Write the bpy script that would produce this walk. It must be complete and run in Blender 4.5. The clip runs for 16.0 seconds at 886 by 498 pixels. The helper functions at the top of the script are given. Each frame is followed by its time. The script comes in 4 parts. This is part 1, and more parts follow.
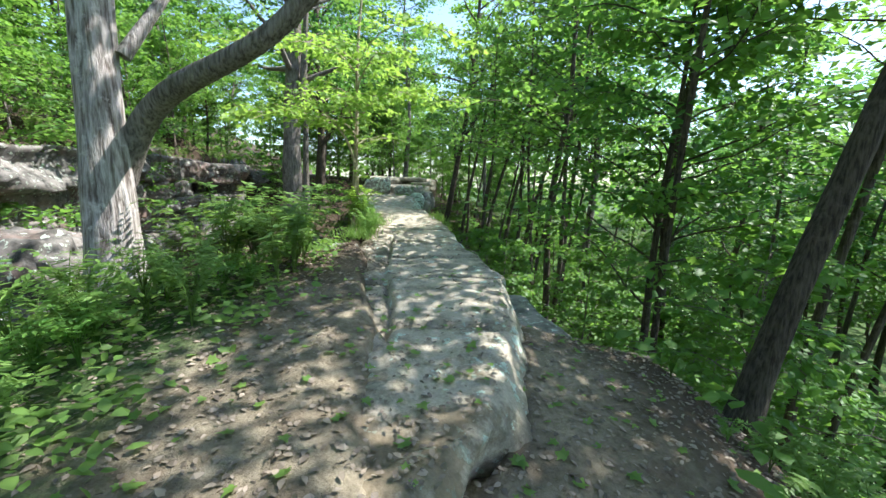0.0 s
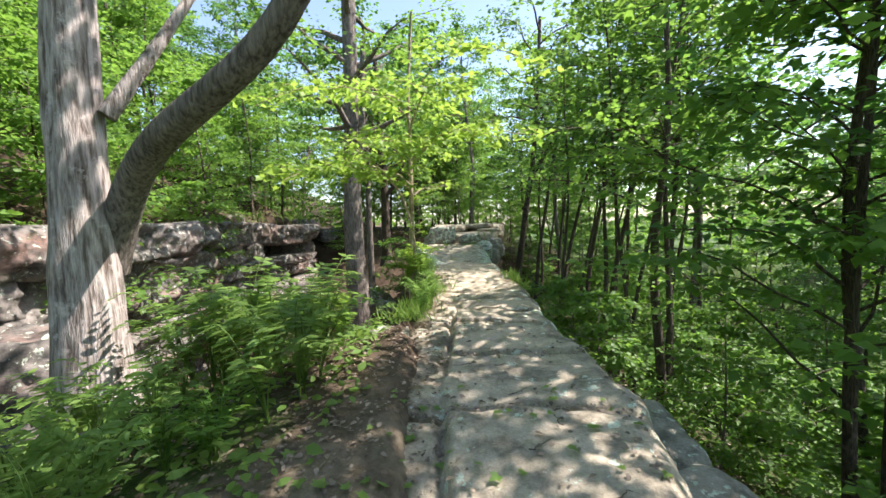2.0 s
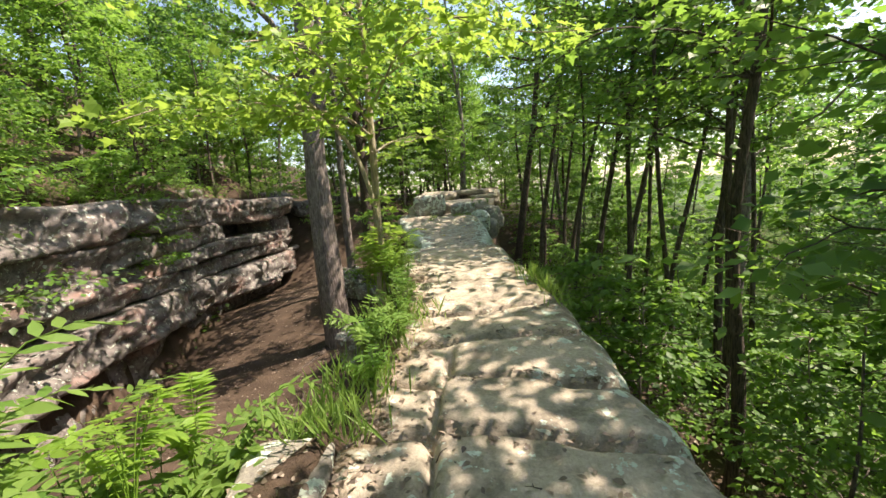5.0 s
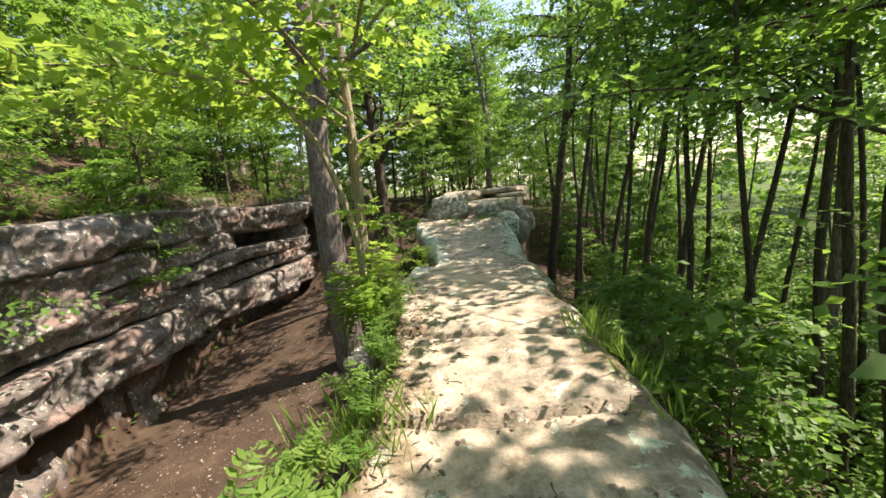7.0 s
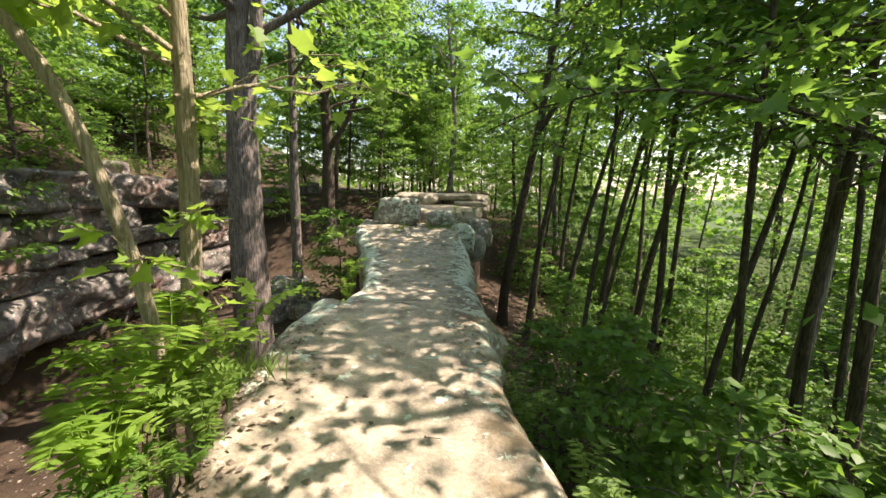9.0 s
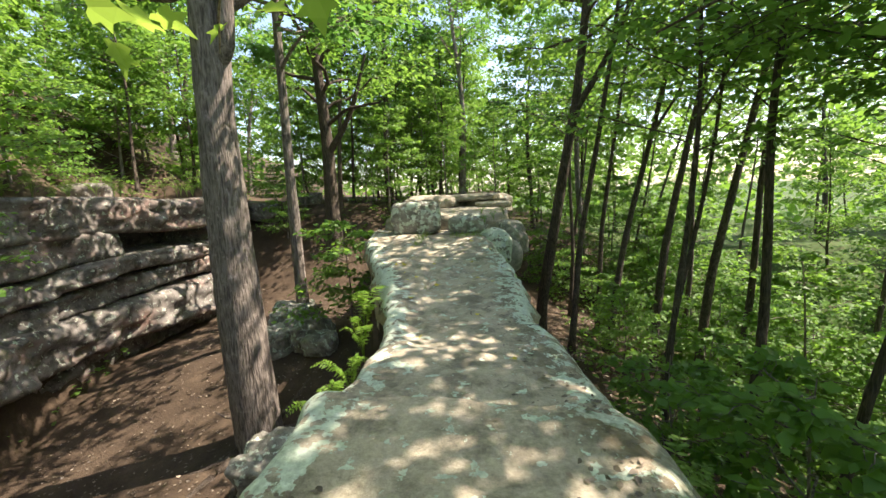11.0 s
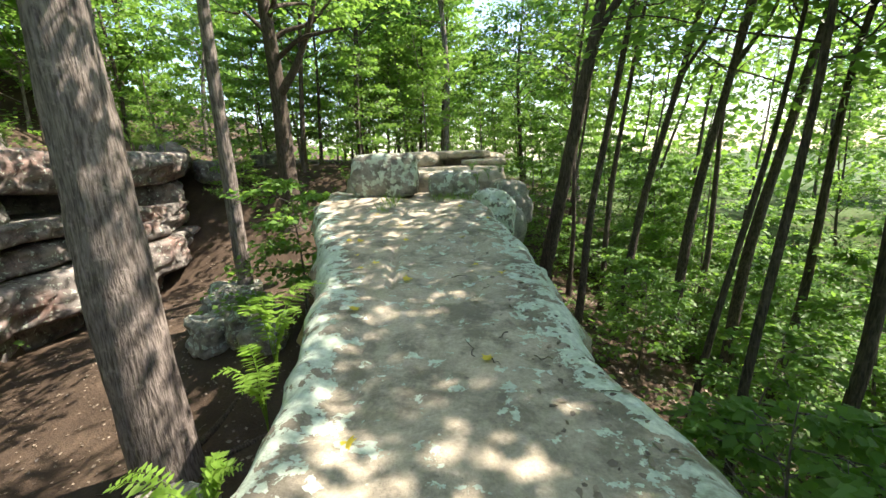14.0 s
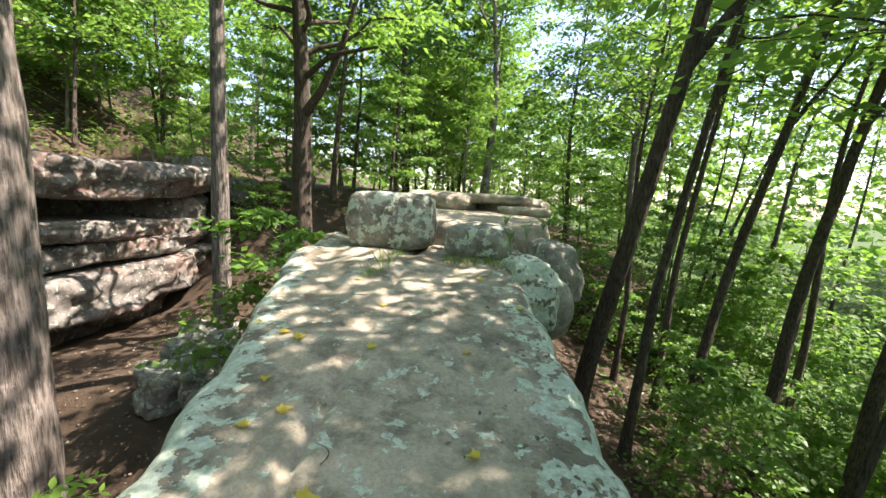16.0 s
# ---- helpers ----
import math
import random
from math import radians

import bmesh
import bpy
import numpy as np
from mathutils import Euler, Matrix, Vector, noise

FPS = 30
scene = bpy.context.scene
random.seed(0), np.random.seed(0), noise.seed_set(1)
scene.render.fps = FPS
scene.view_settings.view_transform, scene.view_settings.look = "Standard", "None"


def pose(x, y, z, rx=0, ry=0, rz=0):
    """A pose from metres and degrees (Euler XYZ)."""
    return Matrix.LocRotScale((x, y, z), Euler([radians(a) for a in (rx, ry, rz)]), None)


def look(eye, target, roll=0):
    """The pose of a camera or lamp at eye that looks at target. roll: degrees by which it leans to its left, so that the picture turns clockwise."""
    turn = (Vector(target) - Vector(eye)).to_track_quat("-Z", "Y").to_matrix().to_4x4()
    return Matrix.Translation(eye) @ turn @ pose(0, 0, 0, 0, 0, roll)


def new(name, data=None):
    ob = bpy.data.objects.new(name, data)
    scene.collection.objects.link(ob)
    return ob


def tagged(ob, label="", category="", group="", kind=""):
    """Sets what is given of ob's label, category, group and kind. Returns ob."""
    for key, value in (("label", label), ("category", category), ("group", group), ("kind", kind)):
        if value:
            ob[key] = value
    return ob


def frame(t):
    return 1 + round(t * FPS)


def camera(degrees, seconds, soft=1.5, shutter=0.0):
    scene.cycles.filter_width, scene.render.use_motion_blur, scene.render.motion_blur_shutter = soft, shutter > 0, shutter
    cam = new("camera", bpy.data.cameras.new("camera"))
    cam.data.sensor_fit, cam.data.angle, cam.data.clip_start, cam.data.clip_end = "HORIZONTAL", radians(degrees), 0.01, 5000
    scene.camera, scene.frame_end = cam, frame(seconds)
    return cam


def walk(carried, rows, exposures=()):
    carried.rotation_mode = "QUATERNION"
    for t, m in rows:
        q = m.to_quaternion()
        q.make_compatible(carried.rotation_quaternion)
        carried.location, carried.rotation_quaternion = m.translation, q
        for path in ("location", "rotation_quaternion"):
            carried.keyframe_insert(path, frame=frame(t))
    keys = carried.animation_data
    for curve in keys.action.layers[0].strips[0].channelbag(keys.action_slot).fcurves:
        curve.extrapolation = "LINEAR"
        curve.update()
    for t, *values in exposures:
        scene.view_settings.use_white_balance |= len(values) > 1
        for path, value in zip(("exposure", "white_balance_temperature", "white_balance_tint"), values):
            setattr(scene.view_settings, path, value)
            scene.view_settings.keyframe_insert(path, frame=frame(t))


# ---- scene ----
cam = camera(96.9, 16.0)
METRES, EYE, TILT, LEAN, TURN = 17.5, 1.45, -10.0, -2.0, 0.0
ROWS = [
    (0.0, 0.0, 0.0, 0.0, 0.0, 0.0, -0.0),
    (0.5, -0.0051, 0.0269, 0.0039, 5.55, 0.65, 2.33),
    (1.0, -0.0112, 0.0555, 0.0124, 10.48, 2.41, 5.08),
    (1.5, -0.0096, 0.0841, 0.0236, 12.46, 5.29, 4.51),
    (2.0, -0.0063, 0.1154, 0.0313, 10.27, 6.54, 2.65),
    (2.5, -0.0035, 0.1484, 0.0378, 6.55, 5.15, 1.12),
    (3.0, 0.0001, 0.1839, 0.0443, 4.43, 2.18, 0.86),
    (3.5, -0.0064, 0.2146, 0.0469, 4.91, -0.94, 1.98),
    (4.0, -0.0176, 0.2434, 0.0493, 5.97, -2.35, 4.77),
    (4.5, -0.0242, 0.2747, 0.0557, 8.52, -1.45, 5.65),
    (5.0, -0.0274, 0.3039, 0.0681, 9.37, 1.58, 5.03),
    (7.5, -0.033, 0.4465, 0.0959, 14.42, 1.76, 6.84),
    (8.0, -0.0384, 0.4754, 0.103, 13.63, 1.62, 8.47),
    (8.5, -0.0343, 0.5074, 0.1089, 9.34, 1.61, 4.09),
    (9.0, -0.0307, 0.5372, 0.1183, 7.04, 1.32, -0.16),
    (9.5, -0.0419, 0.5689, 0.1249, 7.81, 0.79, 1.09),
    (12.0, -0.0886, 0.7198, 0.1457, 7.4, 2.18, 5.01),
    (12.5, -0.0891, 0.7427, 0.1517, 4.51, 0.89, 3.94),
    (13.0, -0.0919, 0.7693, 0.1573, 6.9, -0.3, 0.14),
    (13.5, -0.0983, 0.7987, 0.1506, 5.95, -0.83, 1.63),
    (14.0, -0.0986, 0.8273, 0.1431, 5.69, -3.06, 3.38),
    (14.5, -0.094, 0.8592, 0.149, 7.7, -1.53, 3.89),
    (15.0, -0.0934, 0.8905, 0.1595, 10.06, -0.85, 3.79),
    (15.5, -0.0897, 0.9236, 0.169, 11.14, 1.2, -0.03),
    (16.0, -0.0938, 0.9582, 0.1757, 10.84, 2.02, -3.1),
]
walk(cam, [(t, pose(0, 0, EYE, TILT, LEAN, TURN) @ pose(METRES * x, METRES * y, METRES * z, 90 + pitch, roll, yaw)) for t, x, y, z, yaw, pitch, roll in ROWS],
     exposures=[(0.0, 1.45, 5950, 10), (1.5, 1.42, 6200, 17), (3.0, 1.3, 7250, 20), (9.5, 1.33, 7450, 23), (12.0, 1.7, 7100, 13), (16.0, 1.75, 6950, 19)])
# ---------------- light and exposure ----------------
SUN_AZ, SUN_EL = 74.0, 56.0      # compass bearing of the sun (from +y towards +x) and its height, degrees
world = bpy.data.worlds.new("sky")
scene.world = world
world.use_nodes = True
sky = world.node_tree.nodes.new("ShaderNodeTexSky")
sky.sky_type, sky.sun_disc = "NISHITA", False
sky.sun_elevation, sky.sun_rotation = radians(SUN_EL), radians(SUN_AZ)
world.node_tree.nodes["Background"].inputs["Strength"].default_value = 0.15
world.node_tree.links.new(sky.outputs[0], world.node_tree.nodes["Background"].inputs["Color"])
sun = new("sun", bpy.data.lights.new("sun", "SUN"))
sun.data.energy, sun.data.angle, sun.data.color = 5.0, radians(0.55), (1.0, 0.95, 0.86)
az, el = radians(SUN_AZ), radians(SUN_EL)
sun.matrix_world = look((math.sin(az) * math.cos(el) * 60, math.cos(az) * math.cos(el) * 60, math.sin(el) * 60), (0, 0, 0))

# ---------------- numbers and noise ----------------
rng = np.random.default_rng(7)


def hashed(i, j, k):
    h = (i.astype(np.int64) * 374761393 + j.astype(np.int64) * 668265263 + k.astype(np.int64) * 2147483647) & 0x7FFFFFFF
    h = ((h ^ (h >> 13)) * 1274126177) & 0x7FFFFFFF
    return ((h ^ (h >> 16)) & 0xFFFF) / 65535.0


def vnoise(x, y, z=0.0):
    """Smooth value noise, -1 to 1."""
    x, y, z = np.broadcast_arrays(np.asarray(x, float), np.asarray(y, float), np.asarray(z, float))
    i, j, k = np.floor(x), np.floor(y), np.floor(z)
    u, v, w = x - i, y - j, z - k
    u, v, w = u * u * (3 - 2 * u), v * v * (3 - 2 * v), w * w * (3 - 2 * w)
    s = 0
    for a in (0, 1):
        for b in (0, 1):
            for c in (0, 1):
                s = s + hashed(i + a, j + b, k + c) * (u if a else 1 - u) * (v if b else 1 - v) * (w if c else 1 - w)
    return s * 2 - 1


def fbm(x, y, z=0.0, octaves=4):
    s, a = 0, 1.0
    for o in range(octaves):
        s = s + a * vnoise(np.asarray(x) * 2 ** o + 17 * o, np.asarray(y) * 2 ** o, np.asarray(z) * 2 ** o)
        a *= 0.5
    return s / 1.8


def smooth(a, b, x):
    t = np.clip((np.asarray(x, float) - a) / (b - a), 0, 1)
    return t * t * (3 - 2 * t)


# ---------------- materials ----------------
def material(name, rough=0.9):
    m = bpy.data.materials.new(name)
    m.use_nodes = True
    n = m.node_tree.nodes
    b = n["Principled BSDF"]
    b.inputs["Roughness"].default_value = rough
    b.inputs["Specular IOR Level"].default_value = 0.25
    return m, n, m.node_tree.links, b


def tex_noise(n, l, scale, detail=6, rough=0.6, stretch=None, obj=True, offset=0.0):
    co = n.new("ShaderNodeTexCoord")
    t = n.new("ShaderNodeTexNoise")
    t.inputs["Scale"].default_value, t.inputs["Detail"].default_value, t.inputs["Roughness"].default_value = scale, detail, rough
    mp = n.new("ShaderNodeMapping")
    mp.inputs["Location"].default_value = (offset, offset * 0.7, offset * 1.3)
    if stretch:
        mp.inputs["Scale"].default_value = stretch
    l.new(co.outputs["Object"], mp.inputs[0])
    l.new(mp.outputs[0], t.inputs["Vector"])
    return t.outputs["Fac"]


def ramp(n, l, fac, *stops):
    r = n.new("ShaderNodeValToRGB")
    e = r.color_ramp.elements
    while len(e) < len(stops):
        e.new(0.5)
    for k, (p, c) in zip(e, stops):
        k.position, k.color = p, (*c, 1) if len(c) == 3 else c
    l.new(fac, r.inputs[0])
    return r.outputs[0]


def mix(n, l, fac, a, b, how="MIX"):
    x = n.new("ShaderNodeMix")
    x.data_type, x.blend_type = "RGBA", how
    for s, v in ((x.inputs[0], fac), (x.inputs[6], a), (x.inputs[7], b)):
        if isinstance(v, bpy.types.NodeSocket):
            l.new(v, s)
        elif isinstance(v, (int, float)):
            s.default_value = v
        else:
            s.default_value = (*v, 1)
    return x.outputs[2]


def maths(n, l, how, a, b):
    x = n.new("ShaderNodeMath")
    x.operation = how
    for s, v in ((x.inputs[0], a), (x.inputs[1], b)):
        if isinstance(v, bpy.types.NodeSocket):
            l.new(v, s)
        else:
            s.default_value = v
    return x.outputs[0]


def bump(n, l, b, height, strength=0.5, dist=0.02, under=None):
    x = n.new("ShaderNodeBump")
    x.inputs["Strength"].default_value, x.inputs["Distance"].default_value = strength, dist
    l.new(height, x.inputs["Height"])
    if under:
        l.new(under, x.inputs["Normal"])
    l.new(x.outputs[0], b.inputs["Normal"])
    return x.outputs[0]


def rock_material(name, light, dark, lichen=0.5, moss=0.3, red=0.0):
    """Weathered sandstone: blotches, fine grain, pale lichen rosettes, moss and soil stains."""
    m, n, l, b = material(name, 0.88)
    big, mid, fine = tex_noise(n, l, 0.7, 4), tex_noise(n, l, 4.0, 6, 0.65), tex_noise(n, l, 38.0, 5, 0.7)
    col = ramp(n, l, big, (0.32, dark), (0.62, light))
    col = mix(n, l, 0.55, col, ramp(n, l, mid, (0.3, [c * 0.62 for c in dark]), (0.5, light), (0.75, [min(1, c * 1.25) for c in light])), "MIX")
    col = mix(n, l, 0.5, col, ramp(n, l, fine, (0.25, (0.25, 0.25, 0.25)), (0.75, (0.78, 0.78, 0.78))), "OVERLAY")
    if red:
        col = mix(n, l, ramp(n, l, tex_noise(n, l, 0.55, 5, 0.6, (1, 1, 2.2), offset=9), (0.5, (0, 0, 0)), (0.68, (red, red, red))), col, (0.3, 0.16, 0.12))
    edge = n.new("ShaderNodeAttribute")
    edge.attribute_name = "lichen"
    # dark weathered crust in blotches, thicker where feet do not wear it away
    crust = maths(n, l, "ADD", tex_noise(n, l, 2.6, 8, 0.72, offset=14), maths(n, l, "MULTIPLY", edge.outputs["Fac"], 0.10))
    col = mix(n, l, ramp(n, l, crust, (0.50, (0, 0, 0)), (0.64, (0.7, 0.7, 0.7))), col, [c * 0.42 for c in dark])
    speck = tex_noise(n, l, 70, 3, 0.8, offset=33)
    col = mix(n, l, ramp(n, l, speck, (0.62, (0, 0, 0)), (0.70, (0.55, 0.55, 0.55))), col, [c * 0.3 for c in dark])
    # lichen rosettes, gathered where the mesh says that it grows
    patch = tex_noise(n, l, 6.0, 5, 0.66, offset=3)
    here = maths(n, l, "ADD", patch, maths(n, l, "MULTIPLY", edge.outputs["Fac"], 0.165))
    spots = ramp(n, l, here, (0.640, (0, 0, 0)), (0.655, (1, 1, 1)))
    tone = ramp(n, l, tex_noise(n, l, 22, 4), (0.3, (0.34, 0.39, 0.31)), (0.7, (0.62, 0.70, 0.58)))
    col = mix(n, l, maths(n, l, "MULTIPLY", spots, min(1.0, lichen * 1.4)), col, tone)
    soil = n.new("ShaderNodeAttribute")
    soil.attribute_name = "soil"
    dirt = ramp(n, l, maths(n, l, "ADD", tex_noise(n, l, 2.2, 6, 0.7, offset=5), maths(n, l, "MULTIPLY", soil.outputs["Fac"], 0.3)), (0.66, (0, 0, 0)), (0.78, (1, 1, 1)))
    earth = ramp(n, l, tex_noise(n, l, 14, 5), (0.3, (0.08, 0.062, 0.035)), (0.7, (0.21, 0.155, 0.09)))
    col = mix(n, l, maths(n, l, "MULTIPLY", dirt, 0.75), col, earth)
    green = ramp(n, l, tex_noise(n, l, 1.6, 6, 0.7, offset=21), (0.6, (0, 0, 0)), (0.72, (moss, moss, moss)))
    col = mix(n, l, green, col, (0.075, 0.10, 0.03))
    l.new(col, b.inputs["Base Color"])
    h = maths(n, l, "ADD", maths(n, l, "MULTIPLY", mid, 1.0), maths(n, l, "MULTIPLY", fine, 0.35))
    bump(n, l, b, maths(n, l, "ADD", h, maths(n, l, "MULTIPLY", spots, 0.12)), 0.8, 0.035)
    return m


SLAB = rock_material("slab_sandstone", (0.42, 0.365, 0.28), (0.265, 0.237, 0.18), 0.8, 0.25)
BOULDER = rock_material("boulder_sandstone", (0.33, 0.31, 0.26), (0.19, 0.18, 0.145), 0.85, 0.5)
CLIFF = rock_material("cliff_sandstone", (0.215, 0.195, 0.175), (0.07, 0.066, 0.058), 0.6, 0.7, red=0.55)


def soil_material():
    m, n, l, b = material("forest_soil", 0.95)
    a, f = tex_noise(n, l, 1.1, 6), tex_noise(n, l, 16, 6, 0.7)
    col = ramp(n, l, a, (0.3, (0.08, 0.058, 0.042)), (0.55, (0.128, 0.096, 0.07)), (0.75, (0.21, 0.16, 0.118)))
    col = mix(n, l, 0.6, col, ramp(n, l, f, (0.3, (0.05, 0.04, 0.03)), (0.7, (0.28, 0.22, 0.15))), "OVERLAY")
    cover = n.new("ShaderNodeAttribute")
    cover.attribute_name = "green"
    g = ramp(n, l, maths(n, l, "MULTIPLY", cover.outputs["Fac"], tex_noise(n, l, 2.3, 6, 0.7, offset=2)), (0.30, (0, 0, 0)), (0.45, (1, 1, 1)))
    col = mix(n, l, g, col, ramp(n, l, tex_noise(n, l, 30, 4), (0.3, (0.025, 0.05, 0.012)), (0.7, (0.08, 0.14, 0.035))))
    worn = n.new("ShaderNodeAttribute")
    worn.attribute_name = "worn"
    sand = ramp(n, l, tex_noise(n, l, 9, 7, 0.7, offset=6), (0.3, (0.13, 0.105, 0.07)), (0.5, (0.27, 0.225, 0.155)), (0.72, (0.36, 0.31, 0.22)))
    trod = maths(n, l, "MULTIPLY", worn.outputs["Fac"], ramp(n, l, tex_noise(n, l, 1.7, 5, 0.7, offset=8), (0.3, (0.25, 0.25, 0.25)), (0.6, (1, 1, 1))))
    col = mix(n, l, trod, col, sand)
    l.new(col, b.inputs["Base Color"])
    bump(n, l, b, maths(n, l, "ADD", f, a), 0.9, 0.05)
    return m


SOIL = soil_material()


def bark_material(name, light, dark, scale=1.0):
    m, n, l, b = material(name, 0.95)
    ridges = tex_noise(n, l, 26 * scale, 5, 0.6, (1, 1, 0.13))
    cells = tex_noise(n, l, 3, 5, 0.6, (1, 1, 0.4), offset=4)
    col = ramp(n, l, ridges, (0.36, dark), (0.6, light))
    col = mix(n, l, 0.5, col, ramp(n, l, cells, (0.3, (0.3, 0.3, 0.3)), (0.7, (0.75, 0.75, 0.72))), "OVERLAY")
    grey = ramp(n, l, tex_noise(n, l, 5, 5, 0.7, offset=11), (0.56, (0, 0, 0)), (0.66, (0.6, 0.6, 0.6)))
    col = mix(n, l, grey, col, [min(1, c * 1.5) for c in light])
    l.new(col, b.inputs["Base Color"])
    bump(n, l, b, maths(n, l, 'ADD', ridges, maths(n, l, 'MULTIPLY', cells, 0.6)), 1.0, 0.06)
    return m


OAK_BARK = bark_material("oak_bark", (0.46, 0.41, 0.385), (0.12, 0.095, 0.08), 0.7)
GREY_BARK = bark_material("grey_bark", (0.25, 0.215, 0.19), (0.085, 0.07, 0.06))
DARK_BARK = bark_material("dark_bark", (0.12, 0.095, 0.075), (0.04, 0.03, 0.024), 1.4)
PALE_BARK = bark_material("sapling_bark", (0.46, 0.40, 0.29), (0.25, 0.21, 0.14), 2.0)


def leaf_material(name, c1, c2, through_light, share=0.45):
    """Leaves: glossy skin over a body that lets light through; tone varies from leaf to leaf."""
    m, n, l, b = material(name, 0.5)
    g = n.new("ShaderNodeNewGeometry")
    o = n.new("ShaderNodeObjectInfo")
    f = maths(n, l, "ADD", maths(n, l, "MULTIPLY", g.outputs["Random Per Island"], 0.75), maths(n, l, "MULTIPLY", o.outputs["Random"], 0.25))
    col = ramp(n, l, f, (0.0, c1), (1.0, c2))
    l.new(col, b.inputs["Base Color"])
    b.inputs["Specular IOR Level"].default_value = 0.4
    t = n.new("ShaderNodeBsdfTranslucent")
    l.new(mix(n, l, 0.6, col, through_light), t.inputs["Color"])
    s = n.new("ShaderNodeMixShader")
    s.inputs[0].default_value = share
    l.new(b.outputs[0], s.inputs[1])
    l.new(t.outputs[0], s.inputs[2])
    l.new(s.outputs[0], n["Material Output"].inputs["Surface"])
    return m


LEAF = leaf_material("maple_leaves", (0.06, 0.15, 0.028), (0.145, 0.275, 0.055), (0.34, 0.60, 0.08), 0.47)
LEAF_DARK = leaf_material("oak_leaves", (0.025, 0.08, 0.022), (0.07, 0.16, 0.04), (0.22, 0.50, 0.08), 0.45)
LEAF_PALE = leaf_material("young_leaves", (0.11, 0.22, 0.03), (0.22, 0.36, 0.06), (0.55, 0.78, 0.12), 0.5)
GRASS = leaf_material("weed_leaves", (0.085, 0.18, 0.035), (0.20, 0.31, 0.07), (0.34, 0.52, 0.09))
LITTER = leaf_material("leaf_litter", (0.065, 0.05, 0.038), (0.36, 0.29, 0.215), (0.2, 0.14, 0.08), 0.1)
YELLOW = leaf_material("yellow_leaf", (0.55, 0.42, 0.04), (0.65, 0.5, 0.07), (0.6, 0.5, 0.05), 0.25)


# ---------------- mesh helpers ----------------
def mesh_of(name, verts, faces, mat, flat=False, layers=None):
    me = bpy.data.meshes.new(name)
    me.from_pydata(np.asarray(verts, float).tolist(), [], faces if isinstance(faces, list) else faces.tolist())
    if not flat:
        me.polygons.foreach_set("use_smooth", np.ones(len(me.polygons), bool))
    for key, values in (layers or {}).items():
        at = me.attributes.new(key, "FLOAT", "POINT")
        at.data.foreach_set("value", np.asarray(values, np.float32))
    me.materials.append(mat)
    me.update()
    return me


def thing(name, label, category, me=None, group="", kind=""):
    return tagged(new(name, me), label, category, group, kind)


def part(name, me, parent, label=""):
    ob = new(name, me)
    ob.parent = parent
    return tagged(ob, label)


def grid_faces(r, c, wrap=False):
    i = np.arange(r - 1)[:, None] * c + np.arange(c if wrap else c - 1)[None]
    j = (i - np.arange(c)[None] + (np.arange(c) + 1) % c) if wrap else i + 1
    return np.stack([i, j, j + c, i + c], -1).reshape(-1, 4)


class Soup:
    """Verts and faces of many small pieces that end in one mesh."""
    def __init__(self):
        self.v, self.f, self.n = [], [], 0

    def add(self, v, f):
        v = np.asarray(v, float).reshape(-1, 3)
        self.f += (np.asarray(f) + self.n).tolist()
        self.v.append(v)
        self.n += len(v)

    def mesh(self, name, mat, flat=False):
        return mesh_of(name, np.concatenate(self.v), self.f, mat, flat)


def tube(soup, points, radii, sides=8, rough=0.0, seed=0):
    """A tapered limb along points."""
    p = np.asarray(points, float)
    d = np.gradient(p, axis=0)
    d /= np.linalg.norm(d, axis=1, keepdims=True) + 1e-9
    a = np.cross(d, [0.31, 0.95, 0.07])
    a /= np.linalg.norm(a, axis=1, keepdims=True) + 1e-9
    b = np.cross(d, a)
    t = np.linspace(0, 2 * np.pi, sides, endpoint=False)
    r = np.asarray(radii, float)[:, None] * np.ones(sides)[None]
    if rough:
        r = r * (1 + rough * vnoise(3 * np.cos(t)[None] + seed, 3 * np.sin(t)[None], p[:, 2:3] * 0.9) + 0.5 * rough * vnoise(7 * np.cos(t)[None] + seed, 7 * np.sin(t)[None], p[:, 2:3] * 3))
    v = p[:, None] + r[..., None] * (np.cos(t)[None, :, None] * a[:, None] + np.sin(t)[None, :, None] * b[:, None])
    soup.add(v, grid_faces(len(p), sides, True))


def bend(p0, p1, n, sag=0.0, wob=0.0, r=rng):
    """Points from p0 to p1 with a bow and some wander."""
    t = np.linspace(0, 1, n)[:, None]
    p = np.asarray(p0, float) * (1 - t) + np.asarray(p1, float) * t
    p[:, 2] += sag * 4 * (t * (1 - t))[:, 0]
    k = r.normal(0, wob, (4, 3))
    for q in range(4):
        p += k[q] * np.sin(np.pi * (q + 1) * t) / (q + 1)
    return p


MAPLE = np.array([(0, 0), (.16, -.06), (.42, .02), (.30, .20), (.55, .42), (.27, .46), (.17, .60), (0, 1.0)])
MAPLE = np.concatenate([MAPLE, MAPLE[-2:0:-1] * [-1, 1]])
OVATE = np.array([(0, 0), (.26, .3), (.22, .62), (0, 1), (-.22, .62), (-.26, .3)])
RHOMB = np.array([(0, 0), (.34, .45), (0, 1), (-.34, .45)])


